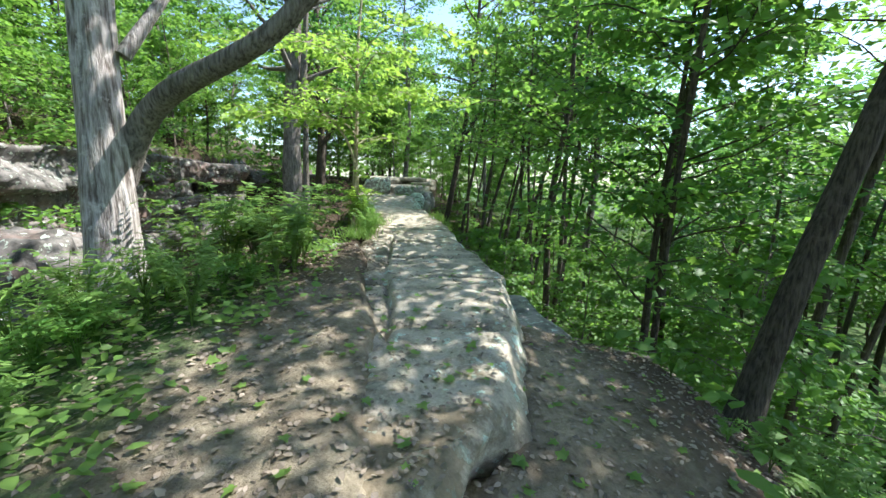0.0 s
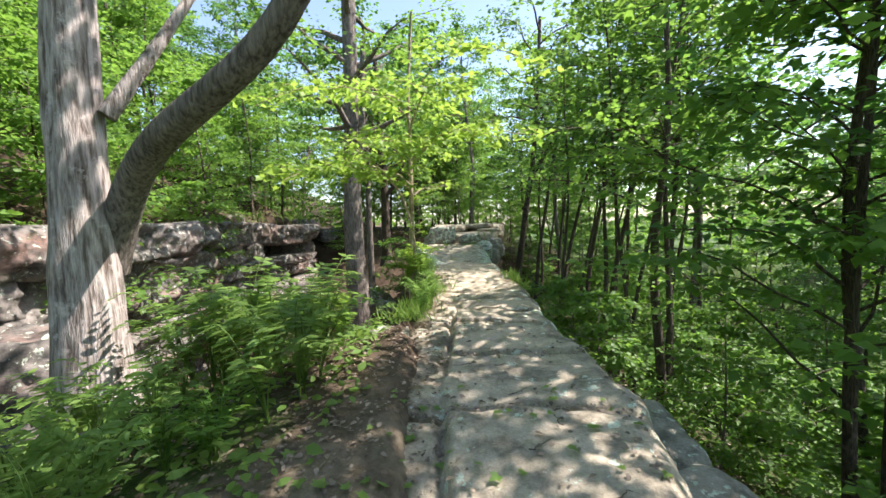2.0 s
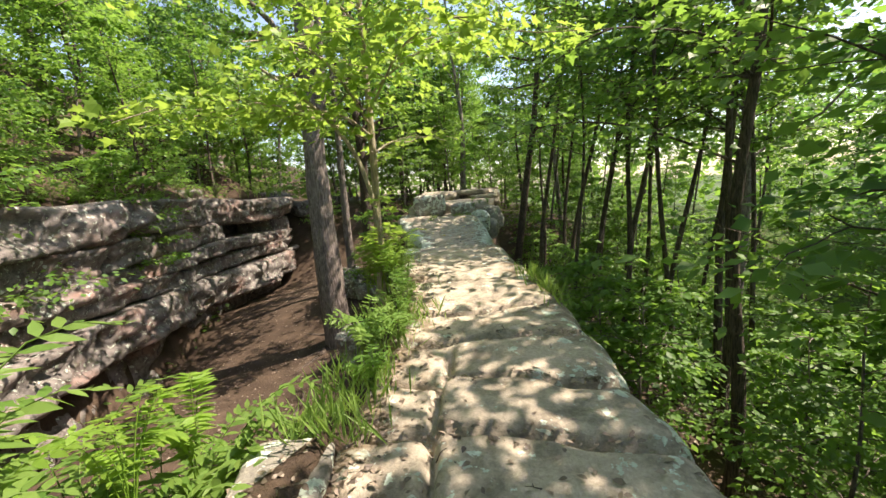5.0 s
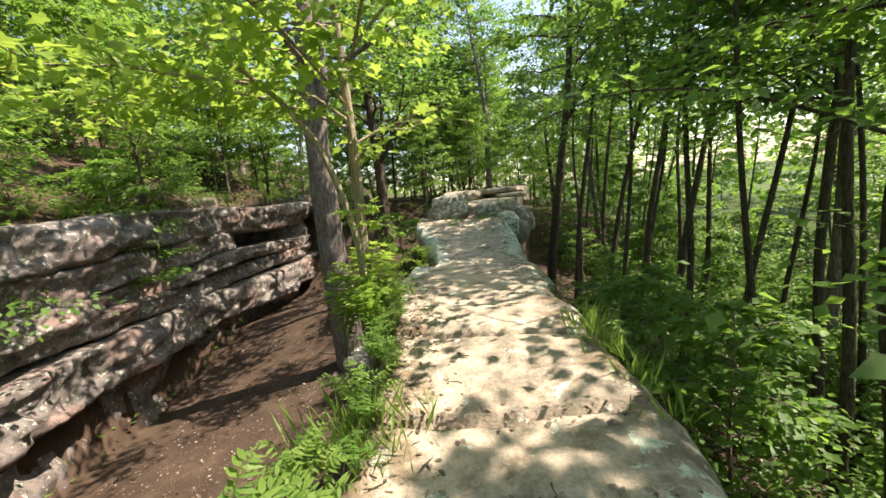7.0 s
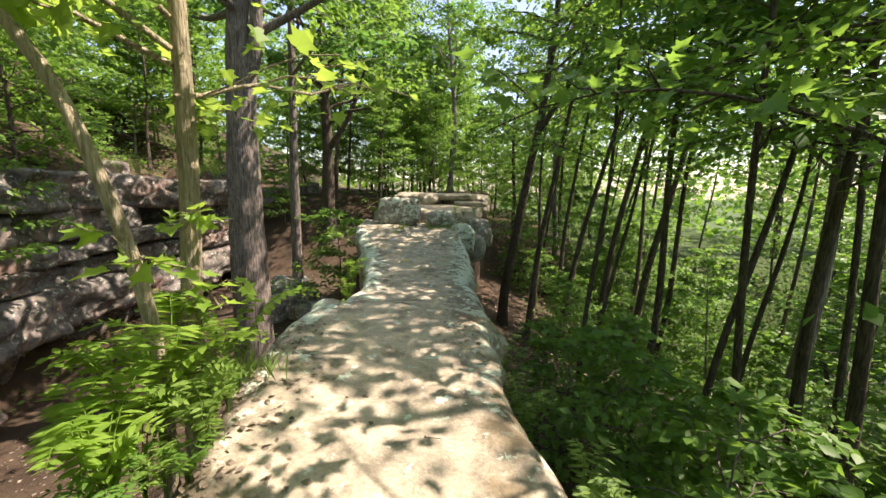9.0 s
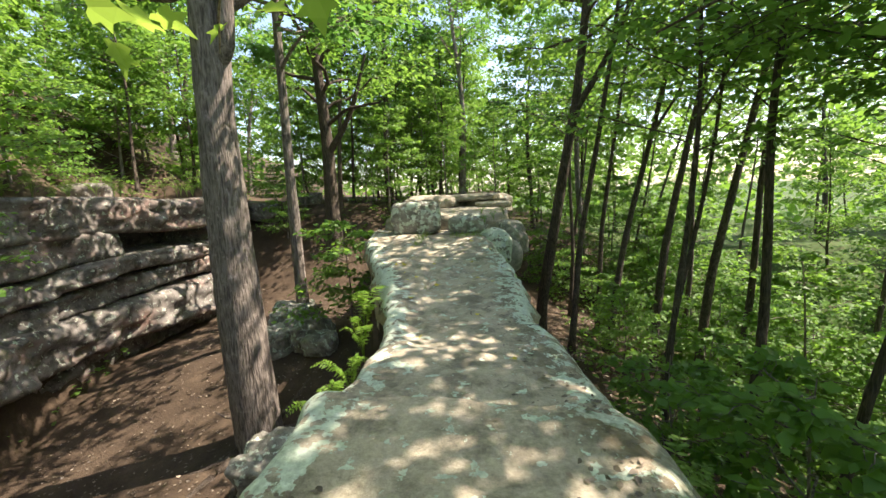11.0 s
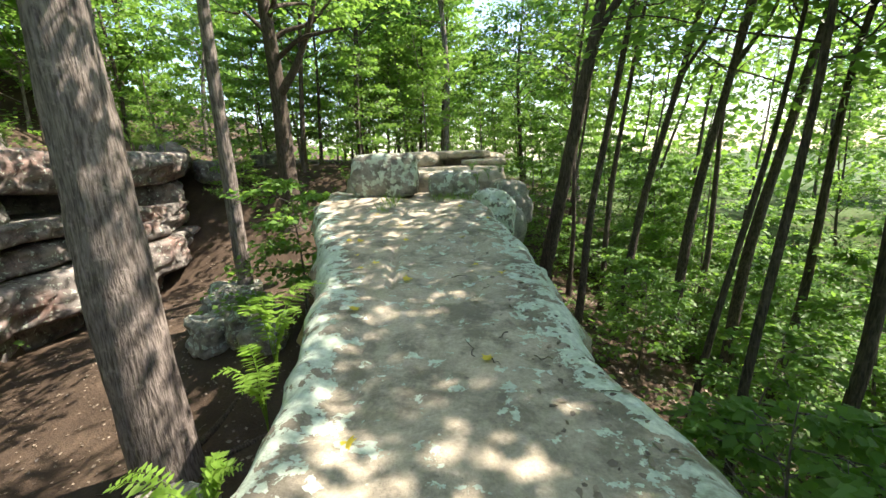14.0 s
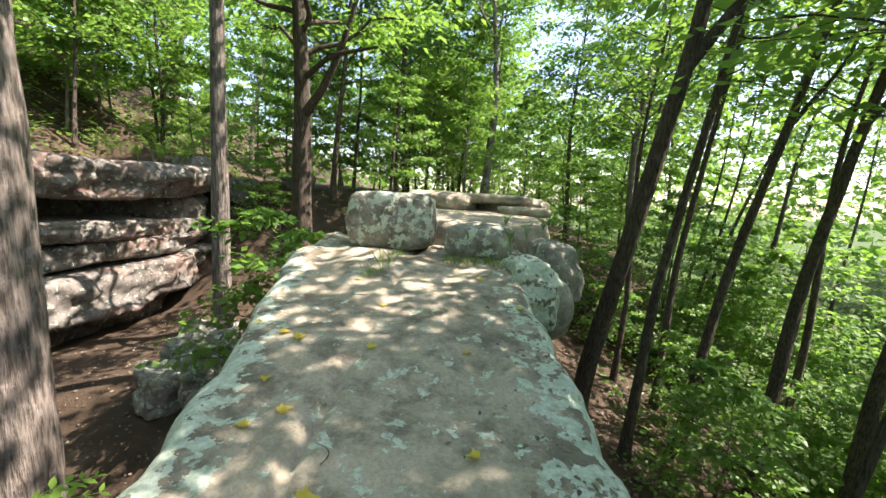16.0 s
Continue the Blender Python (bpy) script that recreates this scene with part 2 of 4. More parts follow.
def leaves(soup, at, out, normal, size, shape=RHOMB, fold=0.18):
    """Leaves at points, with their tips along out and their faces along normal."""
    at, out, normal = (np.asarray(q, float) for q in (at, out, normal))
    out = out / (np.linalg.norm(out, axis=1, keepdims=True) + 1e-9)
    side = np.cross(out, normal)
    side /= np.linalg.norm(side, axis=1, keepdims=True) + 1e-9
    up = np.cross(side, out)
    size = np.broadcast_to(np.asarray(size, float), len(at))[:, None, None]
    s = shape
    v = at[:, None] + size * (s[None, :, :1] * side[:, None] + s[None, :, 1:] * out[:, None] + (fold * np.abs(s[None, :, :1]) - 0.25 * fold * s[None, :, 1:] ** 2) * up[:, None])
    k = len(s)
    base = np.arange(len(at))[:, None] * k
    if k == 4:
        f = (base[:, None] + np.array([[0, 1, 2], [0, 2, 3]])[None]).reshape(-1, 3)
    else:
        f = base + np.arange(k)[None]
    soup.add(v, f)


def spray(soup, points, n, reach, size, r, shape=RHOMB, droop=0.25, flatness=0.35):
    """Leaves in flat tiers to either side of a twig."""
    p = np.asarray(points, float)
    t = r.uniform(0.15, 1, n) * (len(p) - 1)
    i = np.minimum(t.astype(int), len(p) - 2)
    c = p[i] + (p[i + 1] - p[i]) * (t - i)[:, None]
    d = p[-1] - p[0]
    d = d / (np.linalg.norm(d) + 1e-9)
    sd = np.cross(d, [0, 0, 1])
    sd /= np.linalg.norm(sd) + 1e-9
    w = r.normal(0, 0.5, n) * reach
    at = c + w[:, None] * sd + r.normal(0, reach * 0.22, (n, 3)) * [1, 1, flatness]
    at[:, 2] -= droop * np.abs(w)
    out = d[None] * r.uniform(0.2, 1, (n, 1)) + sd * np.sign(w)[:, None] * r.uniform(0.2, 1.2, (n, 1)) + r.normal(0, 0.35, (n, 3))
    out[:, 2] -= 0.25
    nm = np.array([0, 0, 1.0]) + r.normal(0, 0.45, (n, 3))
    leaves(soup, at, out, nm, size * r.uniform(0.6, 1.25, n), shape)


# ---------------- plan of the ridge ----------------
YS = np.array([0.8, 1.6, 2.7, 3.9, 5.5, 6.4, 7.2, 8.0, 9.0, 10.2, 11.7, 12.5, 13.5, 14.35, 14.6, 15.5, 17.1, 19.5, 20.7, 22.5, 24.3, 36.0])
LEFT = np.array([-.5, -.8, -1.0, -1.1, -1.25, -1.4, -1.6, -1.65, -1.7, -1.85, -2.3, -2.55, -2.75, -2.85, -2.82, -2.82, -2.98, -3.88, -4.4, -5.1, -5.5, -6.5])
RIGHT = np.array([-.15, .1, .62, .86, .9, .8, .6, .4, .3, .06, -.17, -.4, -.45, -.45, -.38, -.52, -.95, -1.02, -1.25, -1.55, -1.5, -1.0])
TOP = np.array([.0, .02, .06, .1, .17, .2, .24, .28, .3, .34, .4, .4, .38, .36, .12, .1, .1, .16, .26, .5, .54, .5])


def edge_l(y):
    return np.interp(y, YS, LEFT) + 0.10 * fbm(np.asarray(y) * 1.3, 5.5)


def edge_r(y):
    return np.interp(y, YS, RIGHT) + 0.10 * fbm(np.asarray(y) * 1.3, 9.5)


def top(y):
    return np.interp(y, YS, TOP)


CLIFF_Y = np.array([-30, 0.0, 8, 14.5, 21, 25.5, 31, 34, 37, 60])
CLIFF_X = np.array([-14, -9.0, -10.8, -12.9, -14.8, -15.6, -15.3, -16.5, -19.0, -30.0])


def cliff_x(y):
    return np.interp(y, CLIFF_Y, CLIFF_X)


def ground_z(x, y):
    """Height of the forest floor."""
    x, y = np.asarray(x, float), np.asarray(y, float)
    l, r, t = np.interp(y, YS, LEFT), np.interp(y, YS, RIGHT), np.interp(y, YS, TOP)
    dl, dr = np.maximum(l - x, 0), np.maximum(x - r, 0)
    # gully to the left of the ridge, deep beyond the first few metres, closing again at its head
    deep = smooth(0, 1, (y - 5.0 - 2.6 * np.exp(-dl / 1.2)) / (5.0 - 0.6 * np.exp(-dl / 1.2)))
    head = smooth(30.0, 38.0, y)
    bank = t + 0.03 - 0.09 * dl - 0.35 * np.maximum(dl - 2.6, 0)
    gully = -2.8 - 0.14 * dl - 1.1 * smooth(25.0, 20.0, y)
    gully = np.maximum(gully, -5.4)
    left = bank * (1 - deep) + gully * deep
    left = left * (1 - head) + (0.9 + 0.05 * dl) * head
    # bench above the cliff, rising as a hill
    back = cliff_x(y) - x
    roof = 2.8 * smooth(25.0, 26.5, y) * smooth(33.5, 32.0, y)      # the ground stays low under the cave's roof
    hill = 2.0 + 0.60 * np.maximum(back - 1.6 - roof, 0) + 0.35 * fbm(x * 0.35, y * 0.35, 9.0)
    rise = smooth(1.0, 1.7, back - roof)
    left = left * (1 - rise) + np.minimum(hill, 21) * rise
    # slope to the right
    near = smooth(4.0, 9.0, y)
    slope_near = t - 0.25 - 0.22 * dr - 0.55 * np.maximum(dr - 1.6, 0)
    slope_far = -3.6 - 0.30 * dr
    right = slope_near * (1 - near) + slope_far * near
    right = np.where(right < -9, -9 + (right + 9) * 0.25, right)
    right = right * (1 - smooth(34, 44, y) * 0.6)
    z = np.where(x < l, left, np.where(x > r, right, t - 0.5))
    start = smooth(2.5, 1.2, y)
    z = np.where((x >= l) & (x <= r), (t - 0.5) * (1 - start) + (t + 0.06) * start, z)
    wide = .35 * smooth(5.5, 3.0, y)
    lap = (1 - smooth(.08 + wide, .4 + wide, x - l)) * (1 - smooth(6.5, 9.0, y)) * ((x >= l) & (x <= r))
    z = z * (1 - lap) + (t + 0.01 + .05 * smooth(6, 4, y)) * lap
    z = np.where((x >= l) & (x <= r) & (y > 24), np.maximum(z, 0.2 + 1.2 * smooth(34, 37, y)), z)
    return z + 0.10 * fbm(x * 0.5, y * 0.5, 3.0) + 0.025 * fbm(x * 3, y * 3, 1.0)


def build_ground():
    fine = lambda a, b, s: np.arange(a, b, s)
    xs = np.concatenate([[-900, -300, -120, -70, -50], fine(-40, -20, 1.0), fine(-20, -6, 0.35), fine(-6, 4, 0.12), fine(4, 14, 0.5), fine(14, 40, 1.5), [50, 70, 120, 300, 900]])
    ys = np.concatenate([[-900, -300, -100, -50], fine(-30, -2, 1.2), fine(-2, 10, 0.12), fine(10, 40, 0.35), fine(40, 70, 1.5), [90, 150, 400, 900]])
    x, y = np.meshgrid(xs, ys)
    z = ground_z(x, y)
    far = smooth(60, 300, np.hypot(x, y))
    z = z * (1 - far) - 14 * far
    green = np.clip(smooth(-1.0, -2.3, x) * smooth(7.5, 4, y) + smooth(3.0, 7.0, x) * 0.9 + smooth(-1.5, -3.0, x - cliff_x(y)) * 0.45, 0, 1)
    worn = smooth(2.6, 1.1, np.abs(x + .1)) * smooth(7.0, 3.0, y)
    me = mesh_of("ground", np.stack([x, y, z], -1).reshape(-1, 3), grid_faces(len(ys), len(xs)), SOIL, layers={"green": green.ravel(), "worn": worn.ravel()})
    thing("ground", "brown forest soil with leaf litter and green patches", "ground", me, kind="structure")


build_ground()


# ---------------- the rock ridge that is walked on ----------------
def crack_x(y):
    return np.where(np.asarray(y) < 9, np.interp(y, [2, 4, 5.5, 7, 9], [-.35, -.5, -.75, -.95, -1.05]), np.interp(y, [18.2, 19, 20.5, 23.5], [-2.6, -2.7, -3.0, -3.3])) + 0.05 * fbm(np.asarray(y) * 2.5, 2.2)


def build_slab(ridge, y0, y1, lift, tilt, seed):
    step = 0.05
    ys = np.linspace(y0, y1, max(6, int((y1 - y0) / step)))
    nl, nt = 26, 60
    wall = np.linspace(0, 1, nl)
    rows, lich, soil, tops = [], [], [], []
    for y in ys:
        l, r, t = float(edge_l(y)), float(edge_r(y)), float(top(y)) + lift
        s = np.linspace(0, 1, nt)
        x = l + (r - l) * s
        yy = y + (0.18 * np.sin(y0 * 7.3) * (1 - (y - y0) / (y1 - y0)) + 0.18 * np.sin(y1 * 7.3) * (y - y0) / (y1 - y0)) * (s - 0.5) + 0.14 * fbm(x * 1.3, y0) * (1 - (y - y0) / (y1 - y0)) + 0.14 * fbm(x * 1.3, y1) * (y - y0) / (y1 - y0)
        e = np.minimum(x - l, r - x)
        end = np.minimum(y - y0, y1 - y)
        yy = yy + (0.012 if y - y0 < y1 - y else -0.012)
        z = t + tilt * (s - 0.5) + 0.07 * fbm(x * 0.9, yy * 0.9, 4.0) + 0.03 * fbm(x * 3.2, yy * 3.2, 2.0) + 0.012 * fbm(x * 11, yy * 11, 2.0, 2)
        z -= 0.13 * np.clip(1 - e / 0.22, 0, 1) ** 2.4 * (1 + 0.6 * vnoise(x, y * 2.0, seed))
        z -= 0.02 * np.exp(-end / 0.03) + 0.05 * np.exp(-(end / (0.10 + 0.05 * vnoise(x * 2.0, y0))) ** 2) * smooth(-.2, .5, vnoise(x * 1.7, round(y) * 3.1))
        if y < 9 or y > 18.2:
            deep = 0.15 if y < 9 else 0.09
            z -= deep * np.exp(-((x - crack_x(y)) / 0.035) ** 2) * smooth(0.2, 0.5, fbm(y * 1.1, 7.7) + 0.5) * smooth(2.5, 4.0, y)
            if y < 9:
                z -= (0.09 + 0.05 * fbm(x * 2.2, yy * 2.2, 12.0)) * smooth(0.03, -0.04, x - crack_x(y)) * smooth(3.0, 4.2, y) * smooth(9, 8.2, y)
        # shallow scoops worn into the top
        z -= 0.035 * smooth(0.25, 0.7, fbm(x * 1.6, yy * 1.1, 8.0))
        if end < 1e-6:
            z = z - 0.7
        tops.append((x, z))
        foot = -6.4
        zl = foot + (z[0] - foot) * wall[:-1]
        zr = z[-1] + (foot - z[-1]) * wall[1:]

        def face(zz, sgn, e0):
            d = t - zz
            k = 0.26 * hashed(np.floor(zz * 2.3 + 0.5 * vnoise(y * 0.35, sgn)), np.full(len(zz), 7 + sgn), np.full(len(zz), math.floor(y * 0.9))) - 0.13 + 0.16 * fbm(zz * 1.2, y * 0.8, sgn) + 0.09 * fbm(zz * 5, y * 4, sgn)
            under = 0.22 * smooth(0.35, 0.9, d) - 0.06 * d
            return e0 + sgn * (k * smooth(0.0, 0.4, d) - under)
        xx = np.concatenate([face(zl, -1, l), x, face(zr, 1, r)])
        zz = np.concatenate([zl, z, zr])
        yv = np.concatenate([np.full(nl - 1, yy[0]), yy, np.full(nl - 1, yy[-1])])
        rows.append(np.stack([xx, yv, zz], -1))
        near_edge = np.clip(1 - e / 0.6, 0, 1)
        lv = smooth(11, 15, y) * (0.12 + 1.0 * near_edge ** 1.1) + 0.12 + 0.25 * near_edge + 0.35 * near_edge * smooth(6.5, 8, y) * smooth(13, 11, y)
        lv = lv * (0.6 + 0.4 * smooth(23.5, 20, y)) * (1 + 0.35 * fbm(x * 0.9, y * 0.7, 4.0))
        lich.append(np.concatenate([np.full(nl - 1, 0.35), lv, np.full(nl - 1, 0.35)]))
        sv = np.clip(1 - (x - l) / 0.6, 0, 1) * smooth(14, 10, y) + 0.9 * smooth(4.0, 1.6, y) + 0.3 * smooth(7, 8, y) * smooth(12, 10.5, y) + 0.95 * np.clip(1 - (r - x) / 0.8, 0, 1) * smooth(8, 12, y) * smooth(18.5, 15, y) + 0.6 * smooth(21, 23, y)
        soil.append(np.concatenate([np.full(nl - 1, 0.3), sv, np.full(nl - 1, 0.3)]))
    v = np.concatenate(rows)
    me = mesh_of("slab", v, grid_faces(len(ys), nt + 2 * nl - 2), SLAB, layers={"lichen": np.concatenate(lich), "soil": np.concatenate(soil)})
    part("slab", me, ridge)
    SLABS.append((y0, y1, ys, tops))


SLABS = []


def slab_z(x, y):
    """Height of the slab's top at a place."""
    for y0, y1, ys, tops in SLABS:
        if y0 <= y <= y1:
            i = min(max(int(np.argmin(np.abs(ys - y))), 1), len(ys) - 2)
            return float(np.interp(x, tops[i][0], tops[i][1]))
    return float(top(y))


ridge = thing("rock_ridge", "grey sandstone ridge of cracked slabs with pale lichen", "rock ridge")
CRACKS = [0.9, 3.6, 5.2, 6.45, 7.6, 8.25, 9.0, 9.75, 10.9, 14.45, 24.6]
for k in range(len(CRACKS) - 1):
    build_slab(ridge, CRACKS[k], CRACKS[k + 1], float(0.012 * np.sin(k * 2.1)), float(0.02 * np.sin(k * 1.3)), k + 1)


# ---------------- boulders and ledges ----------------
def boulder_mesh(name, size, seed, mat, box=4.0, rough=0.10, n=26, lichen=0.4):
    """A weathered block: a rounded box with worn faces."""
    u = np.linspace(-1, 1, n)
    soup_v, soup_f, c = [], [], 0
    for ax in range(3):
        for sg in (-1, 1):
            a, b = np.meshgrid(u, u)
            p = np.zeros((n, n, 3))
            p[..., ax], p[..., (ax + 1) % 3], p[..., (ax + 2) % 3] = sg, a, b * sg
            soup_v.append(p.reshape(-1, 3))
            soup_f.append(grid_faces(n, n) + c)
            c += n * n
    p = np.concatenate(soup_v)
    p /= (np.abs(p) ** box).sum(1, keepdims=True) ** (1 / box)
    w = p * np.asarray(size) / 2
    k = 1 + rough * fbm(w[:, 0] * 1.6 + seed, w[:, 1] * 1.6, w[:, 2] * 1.6) + rough * 0.35 * fbm(w[:, 0] * 6 + seed, w[:, 1] * 6, w[:, 2] * 6)
    w = w * k[:, None]
    w[:, 2] += np.asarray(size)[2] / 2
    me = mesh_of(name, w, np.concatenate(soup_f), mat)
    bm = bmesh.new()
    bm.from_mesh(me)
    bmesh.ops.remove_doubles(bm, verts=bm.verts, dist=0.001)
    bm.to_mesh(me)
    bm.free()
    for key, value in (("lichen", lichen), ("soil", 0.0)):
        at = me.attributes.new(key, "FLOAT", "POINT")
        at.data.foreach_set("value", np.full(len(me.vertices), value, np.float32))
    return me


def boulder(label, at, size, seed, turn=0, tip=0, mat=None, box=4.0, rough=0.1, name="boulder", lichen=0.4):
    ob = thing(name, label, "boulder", boulder_mesh(name, size, seed, mat or BOULDER, box, rough, lichen=lichen))
    ob.matrix_world = pose(*at, tip, 0, turn)
    return ob


boulder("large square grey boulder with lichen, standing on the ridge", (-3.85, 23.75, .46), (1.42, 1.1, 1.0), 3, 8, -4, box=7, rough=.13, lichen=.75)
boulder("low block of grey sandstone beside the square boulder", (-2.25, 23.7, .42), (1.05, 1.1, .60), 9, -6, 2, box=5, rough=.2, lichen=.6)
boulder("lichen-covered knob of rock on the ridge's edge", (-1.5, 22.7, -.25), (.7, 1.3, .9), 15, 20, 0, box=3.2, rough=.42, lichen=1.3)
boulder("rounded tan rock bulging from the ridge's side", (-1.1, 23.5, -.75), (.8, .9, 1.0), 19, 0, 0, box=2.5, rough=.12, lichen=.0)
boulder("weathered rock hollow with a pale rim", (-1.05, 24.5, -.5), (.85, 1.3, 1.2), 23, 30, 0, box=4, rough=.3, lichen=.2)
LEDGES = (("flat lower ledge of bare sandstone", (-3.1, 27.5, .1), (4.2, 6.0, .92), 29, 0, 9, .06), ("rounded rock step with a sunlit top on the upper ledge", (-3.85, 29.3, .92), (1.7, 1.8, .62), 31, 5, 3.2, .22),
          ("dark recessed rock under the pale slab", (-2.3, 30.2, .9), (1.5, 1.6, .45), 37, -8, 5, .2), ("pale sandstone slab with an undercut edge", (-2.35, 29.7, 1.24), (2.0, 2.0, .3), 38, -8, 5, .16),
          ("thin slab of pale sandstone on the ledge", (-1.55, 28.4, .98), (1.3, 1.3, .24), 39, 12, 4, .2),
          ("broad top ledge of pale sandstone", (-3.4, 34.2, .4), (5.4, 7.4, 1.08), 41, 0, 7, .1), ("cracked ledge block beside the pale slab", (-4.9, 31.6, .75), (1.9, 2.2, .8), 42, 14, 4, .22))
for label, at, size, seed, turn, square, worn in LEDGES:
    boulder(label, at, size, seed, turn, 0, SLAB, box=square, rough=worn, name="rock_ledge", lichen=.1)
for at, size, seed, turn in (((-9.1, 25.2), (1.5, 1.2, 1.3), 43, 20), ((-8.1, 24.3), (1.3, 1.1, 1.1), 47, 50), ((-9.0, 24.0), (1.2, 1.1, 1.0), 55, 70), ((-7.3, 23.6), (1.0, .8, .7), 58, 5), ((-6.0, 18.6), (1.3, 1.1, 1.3), 53, 10)):
    boulder("mossy angular boulder on the gully floor", (at[0], at[1], float(ground_z(at[0], at[1])) - .12), size, seed, turn, 8, box=6, rough=.36, lichen=.45)
for at, size, seed, turn in (((1.3, 5.0, -.98), (.9, 1.2, .5), 61, 20), ((1.75, 4.2, -.98), (.7, .8, .5), 63, 60), ((1.35, 6.7, -1.3), (.8, 1.2, .6), 65, 5)):
    boulder("flat half-buried rock below the ridge's edge", at, size, seed, turn, 4, box=6, rough=.18, lichen=.3)
boulder("lichen-spotted block along the ridge's grassy side", (-1.8, 7.2, -.15), (.55, .9, .33), 67, 12, 0, box=7, rough=.15, lichen=.6)
boulder("sunlit rock on the leafy bank", (-7.0, 6.6, -1.6), (2.0, 1.8, 1.9), 69, 15, 0, CLIFF, box=4, rough=.3, lichen=.3)
for at, size, seed, turn in (((-18.5, 34.5, 3.4), (2.6, 1.8, 1.3), 71, 20), ((-16.9, 36.4, 3.2), (1.8, 1.5, 1.2), 73, 50), ((-19.5, 31.5, 3.3), (1.6, 1.4, 1.0), 75, 0), ((-20.5, 28.0, 3.3), (2.2, 1.4, 1.0), 77, 35), ((-14.6, 38.5, 2.6), (1.7, 1.5, 1.1), 79, 5)):
    boulder("reddish rock outcrop on the wooded hill", (at[0], at[1], float(ground_z(at[0], at[1])) - .35), size, seed, turn, 5, CLIFF, box=5, rough=.22, name="outcrop", lichen=.2)


# ---------------- cliff ----------------
def stratum(cliff, z0, z1, back, rough, seed, cave=0.0, y_from=-6.0, y_to=37.0):
    """One bed of rock along the cliff; back is how far it stands behind the line."""
    ys = np.arange(y_from, y_to, 0.16)
    n = 14
    t = np.linspace(0, 1, n)
    wav = 0.12 * np.sin(ys * 0.35 + seed) + 0.15 * fbm(ys * 0.5, seed)
    rows = []
    for y, wz in zip(ys, wav):
        tan = (cliff_x(y + 0.5) - cliff_x(y - 0.5))
        nx, ny = 1 / math.hypot(1, tan), -tan / math.hypot(1, tan)
        lo, hi = z0 + wz, z1 + 0.8 * wz
        z = lo + (hi - lo) * t
        bow = np.clip(np.minimum(t, 1 - t) * (hi - lo) * 9, 0, 1) ** 0.5
        cv = cave * smooth(25.2, 26.5, y) * smooth(33.2, 32, y)
        run = y * (0.33 + 0.05 * seed) + seed * 0.37 + 0.6 * float(vnoise(y * 0.4, seed))
        joint = 0.3 * math.exp(-(run % 1.0 - 0.5) ** 2 / 0.0007) + 0.32 * float(hashed(np.floor(np.array(run + 0.5)), np.array(seed), np.array(3)))
        off = -back - cv + rough * fbm(y * 0.5, z * 1.3, seed) + 0.4 * rough * fbm(y * 2.2, z * 3.0, seed + 3) + 0.12 * rough * fbm(y * 7, z * 9, seed) + 0.2 * (bow - 1) - joint
        cx = float(cliff_x(y))
        prof = np.stack([cx + nx * off, y + ny * off, z], -1)
        deepen = np.array([[cx - 5.2, y, hi]])
        low = np.array([[cx - 5.2, y, lo]])
        rows.append(np.concatenate([low, prof, deepen]))
    v = np.concatenate(rows)
    me = mesh_of("rock_bed", v, grid_faces(len(ys), n + 2), CLIFF, layers={"lichen": np.full(len(v), .25), "soil": np.zeros(len(v))})
    part("rock_bed", me, cliff)


cliff = thing("rock_cliff", "layered grey and rusty sandstone cliff with dark hollows", "cliff")
for z0, z1, back, rough, seed, cave in ((-6.4, -3.3, .9, .5, 1, 0), (-3.3, -1.75, -.1, .6, 2, 0), (-1.75, -.95, .2, .4, 3, 0), (-.95, -.22, .05, .45, 5, .15), (-.26, .82, .22, .4, 6, 3.4), (.76, 2.15, -.05, .6, 7, 0)):
    stratum(cliff, z0, z1, back, rough, seed, cave)


